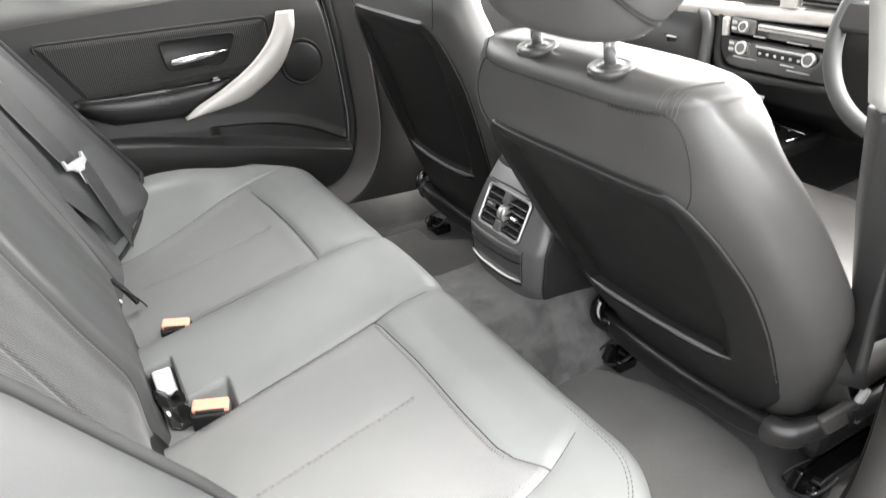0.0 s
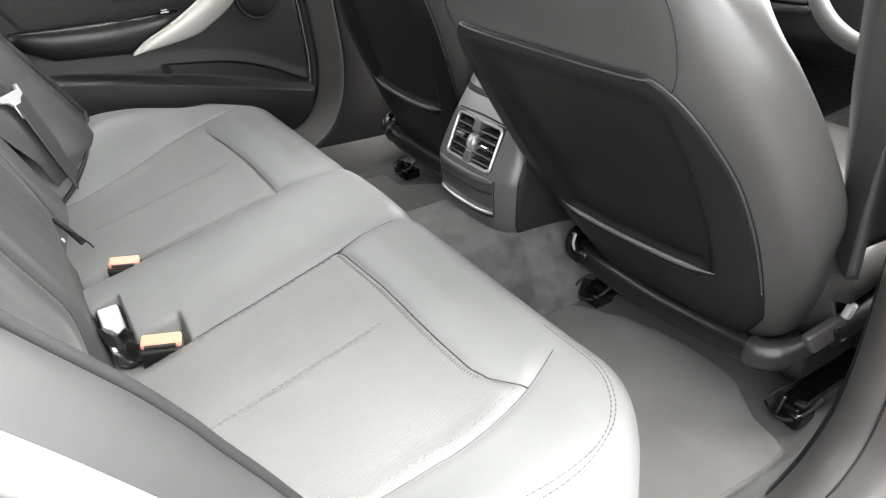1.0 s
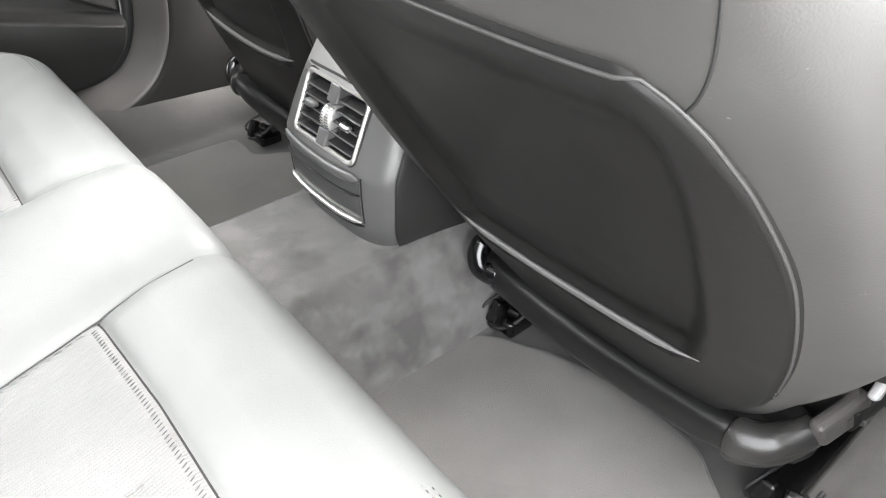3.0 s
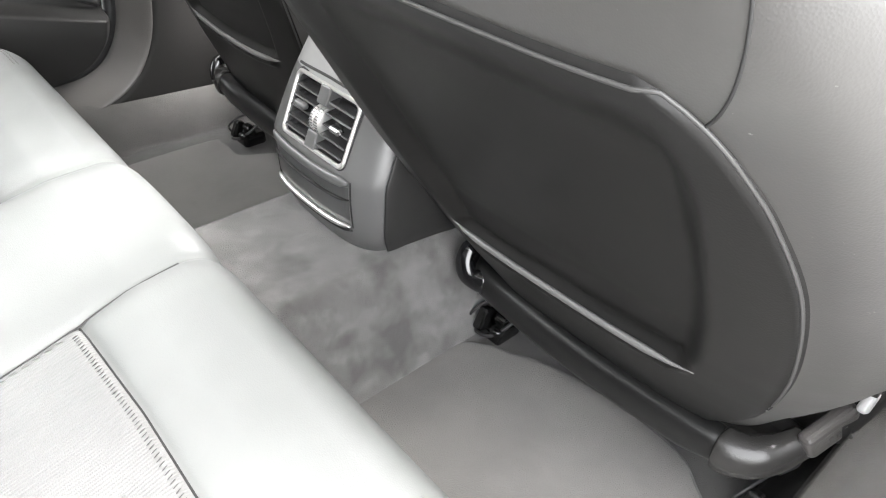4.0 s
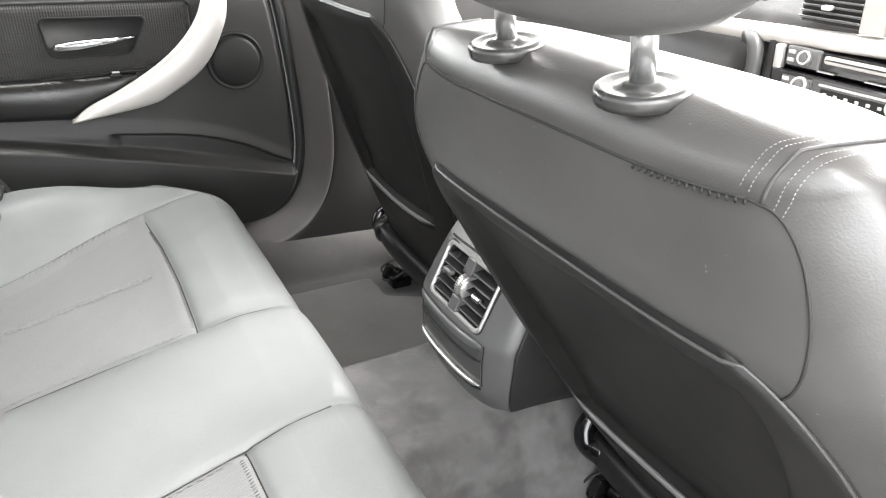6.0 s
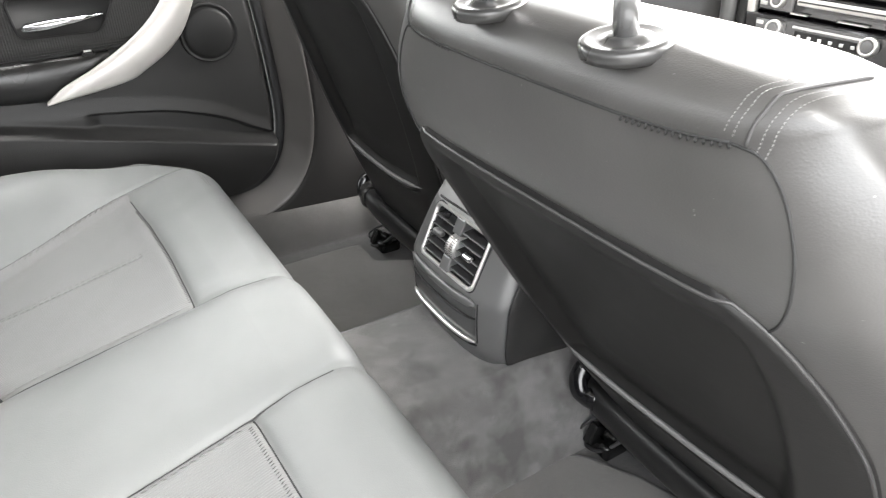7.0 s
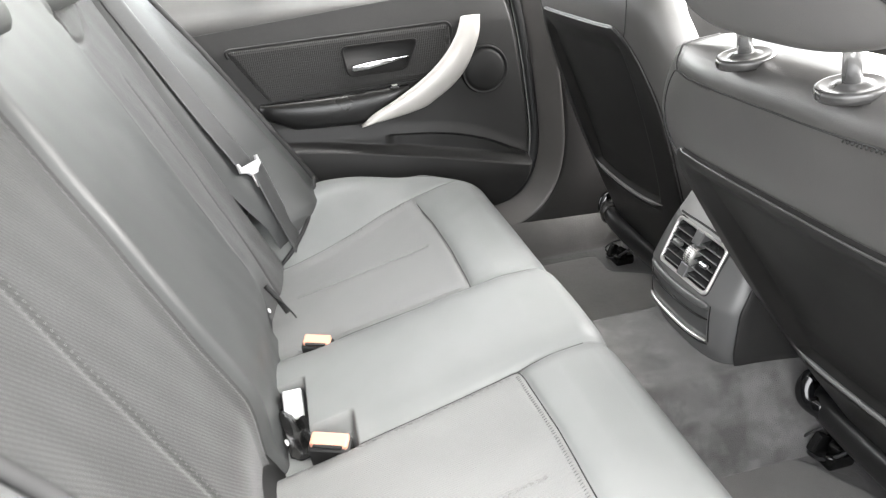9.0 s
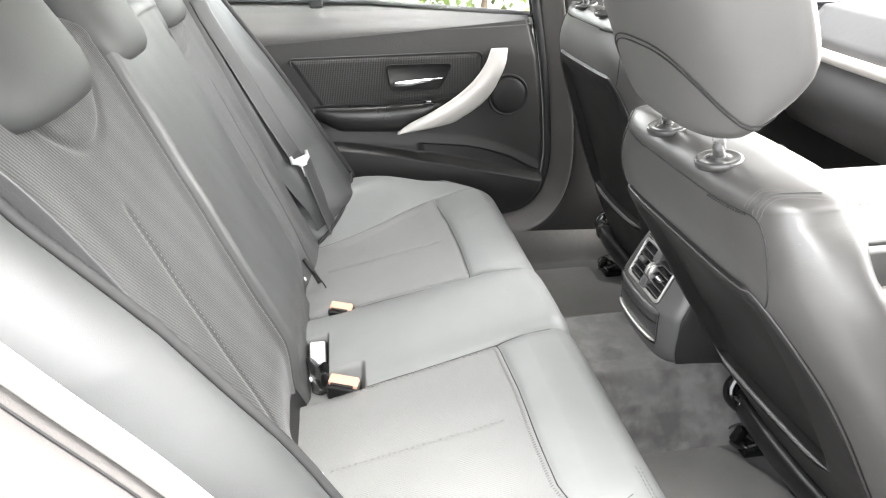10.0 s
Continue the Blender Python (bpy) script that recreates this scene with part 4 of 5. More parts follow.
        lathe("bezel", [(0.0235, -0.006), (0.0245, -0.0008), (0.0240, 0.0010), (0.0222, 0.0022), (0.0200, 0.0021), (0.0160, 0.0012), (0.0125, 0.0014), (0.0100, 0.0030), (0.0088, 0.0036), (0.001, 0.0036)], BEZEL, seat, "dark glossy post collar", m, 32)
        lathe("post", [(0.0066, 0.0), (0.0066, 0.07)], POST, seat, "chrome headrest post", m, 16)
    # headrest: a wedge, flat behind, wider in front
    def head_at(c, d, f):
        e = max(0.02, 1 - abs(2 * f - 1) ** 7.0) ** (1 / 2.2)
        wide = 0.112 + 0.016 * math.sin(math.pi * min(1, f * 0.8 + 0.2)) + 0.072 * max(0.0, (1 - d) / 2) ** 1.3
        return at(c * wide * (0.55 + 0.45 * e), 0.460 + 0.200 * f + 0.004 * (1 - f) * c * c + 0.055 * (1 - f) * max(0.0, (0.6 - d) / 1.6) ** 1.3, -0.090 + 0.056 * d * (0.25 + 0.75 * e) - 0.025 * f)

    hr = [[head_at(c, d, f) for c, d in round_profile(1.0, 1.0, 48, 3.2)] for f in np.r_[0, 0.015, 0.04, np.linspace(0.08, 0.92, 22), 0.96, 0.985, 1]]
    head = loft("headrest", hr, HEADREST_LIT, seat, "grey leather headrest with a double seam")
    for off in (0.0, 0.03):
        arch = []
        for q in np.linspace(0, math.pi, 60):
            c, d = math.cos(q), math.sin(q)
            arch.append(head_at(1.005 * np.sign(c) * abs(c) ** 0.625, 1.01 * d**0.625, 0.030 + off + 0.52 * d**1.5))
        tube("headrest_seam", arch, 0.0009, DARKTHREAD, head, "raised double seam", n=6)
    return seat, at


RIGHT_BACK = (0.227, -0.352, 0.366)
LEFT_BACK = (0.280, 0.360, 0.386)
seat_r, at_r = front_seat(-0.352, RIGHT_BACK, 31.6, "reclined grey leather driver's seat with black back panel")
seat_l, at_l = front_seat(0.360, LEFT_BACK, 18.4, "upright grey leather passenger seat with black back panel")


def seat_base(seat, y, s, dx):
    """Cushion, foot bar, side trim and rails under a front seat; s: 1 for the left one."""
    def top(u, v):
        x = 0.37 + dx + 0.45 * v
        yy = (u - 0.5) * 0.49
        z = 0.345 + 0.05 * v + 0.03 * step(abs(yy), 0.14, 0.22) - 0.05 * step(abs(yy), 0.225, 0.245) - 0.06 * step(v, 0.9, 1.0)
        return x, y + yy, z
    sheet("cushion", top, 40, 40, LEATHER_FRONT_SHADED, seat, "grey leather seat cushion", thick=-0.12)
    block("frame", (0.48, 0.44, 0.07), BLACK, seat, "", pose(0.60 + dx, y, 0.205), 0.02)
    bx = dx if s < 0 else 0.018
    bar = smoothed([(0.330 + bx, y + 0.19, 0.208), (0.322 + bx, y + 0.10, 0.206), (0.316 + bx, y - 0.0, 0.208), (0.313 + bx, y - 0.10, 0.217), (0.314 + bx, y - 0.176, 0.226)] if s < 0 else
                   [(0.330 + bx, y - 0.19, 0.208), (0.322 + bx, y - 0.10, 0.206), (0.316 + bx, y - 0.0, 0.208), (0.313 + bx, y + 0.10, 0.217), (0.314 + bx, y + 0.176, 0.226)], 6)
    taper = np.interp(np.arange(len(bar)), [0, len(bar) - 5, len(bar) - 2, len(bar) - 1], [1, 1, 0.82, 0.6])[:, None, None]
    sweep("foot_bar", bar, round_profile(0.019, 0.024, 18, 2.4)[None] * taper, ARMREST, seat, "black rounded lower bar")
    lift = 0.0 if s < 0 else 0.010
    end = smoothed([(0.327 + bx, y + 0.168, 0.208), (0.321 + bx, y + 0.184, 0.209 + lift), (0.317 + bx, y + 0.193, 0.214 + lift), (0.317 + bx, y + 0.199, 0.225 + lift), (0.322 + bx, y + 0.201, 0.238 + lift), (0.332 + bx, y + 0.199, 0.252 + lift)], 7)
    taper = np.interp(np.arange(len(end)), [0, 4, len(end) - 6, len(end) - 1], [0.95, 0.95, 0.62, 0.35])[:, None, None]
    sweep("end_cap", end, round_profile(0.0195, 0.0225, 22, 2.2)[None] * taper, GLOSSBLACK, seat, "glossy black end cap of the bar", up=(-1, 0, 0.2))
    side = smoothed([(0.313 + bx, y + s * 0.160, 0.223), (0.314 + bx, y + s * 0.172, 0.224), (0.322 + bx, y + s * 0.188, 0.227), (0.338 + bx, y + s * 0.203, 0.235), (0.358 + bx, y + s * 0.216, 0.249)], 8)
    taper = np.interp(np.arange(len(side)), [0, 1, 2.5, 5, len(side) * 0.6, len(side) - 1], [0.86, 1.02, 1.09, 1.10, 1.0, 0.72])[:, None, None]
    sweep("corner_cover", side, round_profile(0.0185, 0.0225, 22, 2.3)[None] * taper, COVER, seat, "shiny grey corner cover", up=(0, 0, 1))
    side = smoothed([(0.376 + dx, y + s * 0.228, 0.262), (0.44 + dx, y + s * 0.240, 0.285), (0.60 + dx, y + s * 0.250, 0.315), (0.80 + dx, y + s * 0.250, 0.32)], 6)
    sweep("side_trim", side, round_profile(0.012, 0.020, 14, 2.6), HARDPLASTIC, seat, "dark seat side trim")
    m = basis((0.368 + dx, y + s * 0.227, 0.268), (0.045, s * 0.015, 0.026), (-0.35, -0.10 * s, 0.75), (-0.3, s * 0.9, 0.25))
    lever = block("lever", (0.060, 0.032, 0.016), GREYPLASTIC, seat, "grey seat lever with raised mark", m, 0.006, 3)
    block("lever_mark", (0.030, 0.013, 0.0016), CONSOLE, lever, "", pose(0.002, 0, 0.0070), 0.0006)
    for q in range(3):
        block("lever_rib", (0.004, 0.007, 0.0012), GREYPLASTIC, lever, "", pose(-0.006 + q * 0.008, 0, 0.0083), 0)
    m = basis((0.384 + dx, y + s * 0.240, 0.306), (0.037, s * 0.002, 0.058), (-0.75, 0, 0.45), (-0.1, s, 0.1))
    block("lever_end", (0.024, 0.015, 0.010), WHITEPLASTIC, seat, "pale lever end", m, 0.004, 3)
    block("side_shield", (0.38, 0.03, 0.15), HARDPLASTIC, seat, "black seat side shield", pose(0.66 + dx, y + s * 0.220, 0.265), 0.012, 3)
    for w, fx in (((0.165, 0.352), (-0.215, 0.372)) if s < 0 else ((0.165, 0.400), (-0.140, 0.352))):
        u = y - s * w
        block("rail", (0.50, 0.035, 0.03), STEEL, seat, "dark steel seat rail", pose(0.60 + dx, u, 0.125), 0.004)
        foot = block("rail_foot", (0.046, 0.046, 0.024), STEEL, seat, "black rail end", pose(fx, u, 0.116), 0.006)
        block("latch", (0.018, 0.016, 0.034), STEEL, foot, "", pose(-0.018, 0.012, 0.016, 0, 25, 0), 0.004)
        block("latch", (0.014, 0.020, 0.026), STEEL, foot, "", pose(-0.006, -0.012, 0.020, 0, -18, 12), 0.004)
        lathe("bolt", [(0.010, 0), (0.010, 0.008), (0.006, 0.010), (0.001, 0.010)], STEEL, foot, "bolt head", pose(-0.020, -0.016, 0.010), 10)
        tube("wire", smoothed([(-0.022, 0.020, -0.004), (-0.034, 0.006, 0.004), (-0.030, -0.014, 0.010), (-0.010, -0.026, 0.024), (0.010, -0.030, 0.040)], 5), 0.0028, RUBBER, foot, "black cable", n=7)
        tube("wire", smoothed([(-0.020, 0.026, 0.0), (-0.028, 0.028, 0.018), (-0.012, 0.020, 0.034), (0.010, 0.014, 0.040)], 5), 0.0022, RUBBER, foot, "black cable", n=7)
    block("rail_mount", (0.46, 0.40, 0.024), BLACK, seat, "", pose(0.62 + dx, y, 0.158), 0.006)


seat_base(seat_r, -0.352, -1, 0.0)
seat_base(seat_l, 0.360, 1, 0.065)

# ---- rear end of the centre console ----
con = thing("centre_console", "dark grey console end with two air vents and a storage flap", "car console")


_FACE = smoothed([(0.245, 0.202), (0.262, 0.194), (0.287, 0.187), (0.345, 0.186), (0.362, 0.191), (0.43, 0.222), (0.47, 0.241), (0.54, 0.276)], 6)
_HALF = smoothed([(0.245, 0.096), (0.258, 0.103), (0.29, 0.111), (0.34, 0.115), (0.38, 0.113), (0.42, 0.107), (0.466, 0.094), (0.54, 0.084)], 6)
SLOPE = 0.45      # lean of the vent panel


def face_x(z):
    return np.interp(z, _FACE[:, 0], _FACE[:, 1])


def console_half(z):
    return np.interp(z, _HALF[:, 0], _HALF[:, 1])


def skin(y, z, out=0.0):
    """The console end's bowed surface; out: metres to the rear."""
    q = np.clip(abs(y) / console_half(z), 0, 1)
    lean = np.where(z > 0.36, SLOPE, 0.0) * out
    return face_x(z) + 0.055 * (1 - (1 - q**3.2) ** (1 / 3.2)) - out, y, z + lean * 0.4


def console_shell(name, zs, material, note, hole=None):
    """Rear cap and both flanks over the levels zs; hole: (half width, z0, z1) left open."""
    inner = 0.0605
    grid = []
    for z in zs:
        half = float(console_half(z))
        row = []
        for a in np.linspace(0, 1, 15)[1:]:
            yy = inner + (half - inner) * math.sin(a * math.pi / 2)
            row.append(tuple(float(c) for c in skin(np.array(yy), np.array(z))))
        far = [(face_x(z) + dx, half + 0.012 * min(1, (dx - 0.055) / 0.1), z) for dx in (0.09, 0.15, 0.50)]
        mid = [tuple(float(c) for c in skin(np.array(y), np.array(z))) for y in np.linspace(-inner, inner, 13)]
        right = [(x, -y, h) for x, y, h in (row + far)][::-1]
        grid.append(right + mid + row + far)
    m = len(grid[0])
    faces = []
    for r in range(len(zs) - 1):
        for c in range(m - 1):
            zc = (zs[r] + zs[r + 1]) / 2
            yc = (grid[r][c][1] + grid[r][c + 1][1]) / 2
            if hole and abs(yc) < hole[0] and hole[1] < zc < hole[2] and grid[r][c][0] < face_x(zc) + 0.03:
                continue
            faces.append((r * m + c, r * m + c + 1, (r + 1) * m + c + 1, (r + 1) * m + c))
    top = (len(zs) - 1) * m
    for c in range(m // 2):
        faces.append((top + c, top + c + 1, top + m - 2 - c, top + m - 1 - c))
    return solid(name, [p for row in grid for p in row], faces, material, con, note)


_levels = sorted(list(np.linspace(0.235, 0.364, 20)) + list(np.linspace(0.364, 0.430, 10))[1:] + list(np.linspace(0.430, 0.460, 8))[1:] + [0.463, 0.4652, 0.466])
console_shell("housing", [q for q in _levels if q <= 0.4335], CAP, "satin grey plastic end cap", (0.0605, 0.364, 0.430))
console_shell("top_panel", [0.4335] + [q for q in _levels if q > 0.4335], CAP_LIT, "satin panel above the vents in a lit tone of the cap plastic")
console_shell("armrest_base", [0.4665, 0.470, 0.476], BLACK, "dark joint under the armrest")
console_shell("armrest_body", [0.4765, 0.480, 0.49, 0.505, 0.52, 0.532, 0.535], CAP_LIT, "grey armrest body")


def flank(s):
    """Dark side cheek that starts behind the end cap's rounded edge."""
    def face(u, v):
        z = 0.240 + 0.222 * v
        o = 0.030 + 0.45 * u**1.6
        q = (1 - np.clip(1 - o / 0.055, 0, 1) ** 3.2) ** (1 / 3.2)
        return face_x(z) + o, s * (console_half(z) * q + 0.0024 + 0.012 * np.clip((o - 0.055) / 0.1, 0, 1)), z
    sheet("side_cheek", face, 30, 24, SOFTPLASTIC, con, "dark plastic side cheek", thick=0.002 * s)


flank(1)
flank(-1)
VENT_Z = 0.397
_k = math.hypot(1, SLOPE)
FACE = basis((float(face_x(VENT_Z)) + 0.001, 0, VENT_Z), (0, -1, 0), (SLOPE / _k, 0, 1 / _k), (-1 / _k, 0, SLOPE / _k))   # x across, y up the face, z out


def ring_path(hw, hh, r, n=5):
    """A rounded rectangle in the plane of the vents."""
    out = []
    for cx, cy, a0 in ((hw - r, hh - r, 0), (-hw + r, hh - r, 90), (-hw + r, -hh + r, 180), (hw - r, -hh + r, 270)):
        out += [(cx + r * math.cos(radians(a0 + 90 * k / n)), cy + r * math.sin(radians(a0 + 90 * k / n))) for k in range(n + 1)]
    return out


def ring(name, hw, hh, r, w, z0, z1, material, note, bow=0.0):
    """A rounded frame with a bevelled section, w wide, from z0 out to z1."""
    sec = [(0.0, z0), (0.0, z1 - 0.0015), (w * 0.25, z1), (w * 0.7, z1), (w, z1 - 0.002), (w, z0)]
    rings = []
    for (ox, oy) in ring_path(hw, hh, r):
        rings.append([(ox - ox / hw * a, oy - oy / hh * a, h - bow * (ox / hw) ** 2) for a, h in sec])
    rings.append(rings[0])
    ob = loft(name, rings, material, con, note, cap=False, smooth=False)
    ob.matrix_basis = FACE
    return ob


HW, HH = 0.0655, 0.0405
block("vent_well", (0.124, 0.074, 0.002), BLACK, con, "dark vent opening", FACE @ pose(0, 0, -0.034), 0)
ring("vent_lining", HW - 0.004, HH - 0.003, 0.006, 0.003, -0.034, 0.001, BLACK, "black vent lining", 0.004)
ring("vent_gap", HW + 0.003, HH + 0.0025, 0.011, 0.0035, -0.004, 0.0022, BLACK, "dark gap round the vents", 0.004)
vent = ring("vent_frame", HW, HH, 0.009, 0.0050, -0.006, 0.0052, SATIN, "satin silver vent frame", 0.004)
for s in (-1, 1):
    for k in range(5):
        h = -0.0255 + k * 0.0127
        block("vent_slat", (0.050, 0.0022, 0.015), SLAT, vent, "", pose(s * 0.0345, h, -0.006, 32, 0, 0), 0.0008, 1)
        block("slat_edge", (0.049, 0.0012, 0.0012), FACIA, vent, "pale slat edge", pose(s * 0.0345, h - 0.0042, 0.0006, 32, 0, 0), 0)
    block("vent_tab", (0.021, 0.0085, 0.010), CHROME if s > 0 else FACIA, vent, "bright slide tab", pose(s * 0.038, -0.002 + 0.004 * (s < 0), 0.0015, 22, 0, 0), 0.0035, 3)
    lathe("thumb_wheel", [(0.002, -0.0035), (0.0165, -0.0035), (0.0182, -0.002), (0.0182, 0.002), (0.0165, 0.0035), (0.002, 0.0035)], SATIN, vent, "ribbed thumb wheel", pose(s * 0.0052, -0.002, -0.010, 0, 90, 0), 28)
    for k in range(9):
        q = radians(-44 + 11 * k)
        block("wheel_rib", (0.0062, 0.0011, 0.0012), FACIA, vent, "", pose(s * 0.0052, -0.002 + 0.0182 * math.sin(q), -0.010 + 0.0182 * math.cos(q), -math.degrees(q), 0, 0), 0)
for h, d in ((0.0265, 0.023), (-0.0275, 0.021)):
    block("vent_divider", (0.0195, d, 0.020), FACIA, con, "grey divider bar", FACE @ pose(0, h, -0.006), 0.002)
_y = np.linspace(-0.070, 0.070, 30)
sweep("eyebrow", np.stack(skin(_y, 0.4405 - 0.004 * (_y / 0.07) ** 2, -0.0006), 1), round_profile(0.0022, 0.0018, 8), BLACK, con, "dark curved groove")
# shelf lip, storage flap and its lower bright edge
_y = np.linspace(-0.079, 0.079, 34)


def strip(name, z, sag, up, out, material, note):
    path = np.stack(skin(_y, z - sag * (1 - (_y / 0.079) ** 2), out), 1)
    taper = np.interp(abs(_y), [0, 0.07, 0.079], [1, 1, 0.4])[:, None, None]
    return sweep(name, path, round_profile(0.0035, up, 12, 2.6)[None] * taper, material, con, note)


strip("shelf_lip", 0.352, 0.004, 0.0062, 0.0035, FACIA, "satin grey shelf lip")
sheet("storage_flap", lambda u, v: skin((2 * u - 1) * 0.080, 0.297 + 0.048 * v - 0.003 * (1 - (2 * u - 1) ** 2), 0.0014 - 0.0035 * (1 - step(np.minimum(np.minimum(u, 1 - u) * 0.16, v * 0.05), 0, 0.003))), 40, 16, FLAP, con, "dark grey storage flap")
strip("flap_crease", 0.329, 0.004, 0.0012, 0.0018, HARDPLASTIC, "fine dark crease")
strip("flap_edge", 0.292, 0.004, 0.0030, 0.0030, SATIN, "satin silver lower edge")
strip("lower_gap", 0.2845, 0.004, 0.0016, 0.0004, BLACK, "dark gap")
for s in (1, -1):
    _z = np.linspace(0.290, 0.352, 16)
    tube("flap_joint", np.stack(skin(s * 0.0805 + 0 * _z, _z, 0.0004), 1), 0.0010, BLACK, con, "dark joint", up=(0, 1, 0), n=6)
# armrest lid and the front run of the console
sheet("armrest_lid", lambda u, v: (0.285 + 0.30 * v, (u - 0.5) * 0.16, 0.532 + 0.030 * (np.sin(np.pi * np.clip(u, 0.02, 0.98)) * np.sin(np.pi * np.clip(v, 0.02, 0.98))) ** 0.4), 24, 24, LEATHER_FRONT_SHADED, con, "padded armrest lid", thick=-0.03)

front_con = thing("gear_console", "black centre console with a bright-edged tray", "car console")
block("tunnel_cover", (0.75, 0.22, 0.20), SOFTPLASTIC, front_con, "", pose(0.95, 0.0, 0.33, 0, -4, 0), 0.03, 3)
block("tray", (0.22, 0.15, 0.01), GLOSSBLACK, front_con, "gloss black tray", pose(0.70, -0.01, 0.437, 0, -4, 0), 0.004)
for q in (0.075, -0.095):
    block("tray_edge", (0.30, 0.008, 0.008), CHROME, front_con, "chrome edge", pose(0.70, q, 0.442, 0, -4, 0), 0.002)

# ---- seat belts ----


def belt(s, y):
    b = thing("seat_belt", "dark woven seat belt with a silver tongue hanging at the bolster", "seat belt", "rear seat belts")
    nrm = Vector((1, -0.75, 0.38) if s > 0 else (0.30, 0.93, 0.10)).normalized()

    def lie(z, yy, off):
        return tuple(Vector((float(backrest_x(np.array(yy), np.array(z))), s * yy, z)) + nrm * off)

    if s > 0:
        path = smoothed([(-0.72, s * y, 0.91), lie(0.85, y, 0.004), lie(0.80, y, 0.006), lie(0.70, y, 0.006), lie(0.60, y, 0.006), lie(0.485, y, 0.010)], 8)
    else:
        path = smoothed([(-0.72, -0.485, 0.92), (-0.660, -0.500, 0.86), (-0.601, -0.506, 0.79), (-0.538, -0.508, 0.679), (-0.499, -0.508, 0.619), (-0.458, -0.510, 0.552), (-0.424, -0.511, 0.497)], 8)
    low = smoothed([(-0.428, -0.506, 0.475), (-0.402, -0.507, 0.42), (-0.375, -0.508, 0.36), (-0.37, -0.51, 0.30)] if s < 0 else [(-0.438, 0.501, 0.492), (-0.417, 0.484, 0.42), (-0.399, 0.474, 0.36), (-0.380, 0.466, 0.30)], 8)
    tip = lie(0.482, y, 0.014) if s > 0 else (-0.406, -0.512, 0.486)
    sweep("webbing", path, round_profile(0.0215, 0.0014, 10, 5), WEBBING, b, "dark grey webbing", up=nrm)
    sweep("webbing", low, round_profile(0.0190, 0.0014, 10, 5), WEBBING, b, "dark grey webbing", up=nrm)
    ex = Vector((0.75, 1, 0) if s > 0 else (0.93, -0.30, 0)).normalized()
    m = basis(tip, ex, nrm.cross(ex), nrm) @ Matrix.Diagonal((0.90, 0.85, 0.9, 1) if s > 0 else (0.42, 0.20, 0.6, 1))
    plate("slot_cover", [(-0.034, 0.017), (-0.034, -0.004), (-0.016, -0.010), (-0.006, -0.020), (0.014, -0.020), (0.020, -0.012), (0.034, -0.004), (0.034, 0.017), (0.029, 0.018), (0.025, 0.007), (-0.025, 0.007), (-0.029, 0.018)], WHITEPLASTIC, b, "pale grey slot cover with two horns", 0.007, m, 0.002)
    tube("tongue", [tuple(m @ Vector((p, q, 0.0035))) for p, q in rounded([(-0.004, -0.016), (-0.003, -0.048), (0.013, -0.048), (0.013, -0.016)], 0.003)], 0.0019, SATIN, b, "silver metal tongue loop", up=nrm, n=8)
    return b


belt(1, 0.497)
belt(-1, 0.50)


def buckle(m, button, label, w=0.050, h=0.05):
    """A belt buckle: local z up along its body, x across, button on the top."""
    b = thing("belt_buckle", label, "belt buckle", "rear belt buckles", at=m)
    block("body", (w, 0.026, h), BLACK, b, "black plastic body", pose(0, 0, h / 2 - 0.004), 0.005, 3)
    block("button", (w - 0.006, 0.020, 0.010), button, b, "", pose(0, 0.001, h - 0.001), 0.003, 2)
    block("button_slot", (w - 0.018, 0.004, 0.003), BLACK, b, "", pose(0, -0.0105, h + 0.0025), 0)
    block("maker_mark", (0.005, 0.001, 0.008), MARK, b, "", pose(0.004, -0.0132, h * 0.40), 0)
    return b


BX = (0.93, -0.34, 0.0)
buckle(basis((-0.374, 0.130, 0.268), BX, (0.33, 0.90, 0.23), (0.05, -0.25, 0.97)), REDPLASTIC, "red-topped belt buckle half sunk in the seat", 0.05, 0.034)
buckle(basis((-0.374, -0.106, 0.249), BX, (0.33, 0.90, 0.25), (0.05, -0.27, 0.96)), REDPLASTIC, "black belt buckle with a worn red button standing on the seat", 0.056, 0.056)
_b = buckle(basis((-0.419, 0.000, 0.252), (1, 0.02, 0), (0, 0.92, 0.39), (0.0, -0.39, 0.92)), BLACK, "black belt buckle with a pale grey button by the backrest", 0.030, 0.026)
block("housing", (0.034, 0.060, 0.036), BLACK, _b, "black plastic housing", pose(0, 0, 0.020), 0.005, 3)
block("button_face", (0.028, 0.048, 0.008), WHITEPLASTIC, _b, "pale grey button", pose(-0.001, 0.003, 0.0385), 0.004, 3)
tube("wire_loop", smoothed([(0.008, -0.024, 0.040), (0.014, -0.032, 0.037), (0.008, -0.038, 0.033), (0.001, -0.032, 0.036)], 5), 0.0014, STEEL, _b, "small dark wire loop", n=6)


def sleeve(u, v):
    """Crumpled cloth between the two standing buckles."""
    x = (-0.440 + 0.036 * u) + v * (0.010 + 0.030 * u)
    y = -0.022 - 0.020 * u - v * (0.075 + 0.010 * u)
    fold = np.sin(7 * u + 3.5 * v) + 0.6 * np.sin(9 * v - 6 * u + 1.0) + 0.25 * np.sin(17 * u + 8 * v)
    return x, y, 0.284 - 0.016 * v + 0.0055 * fold * np.sin(np.pi * np.clip(u, 0.03, 0.97)) ** 0.5


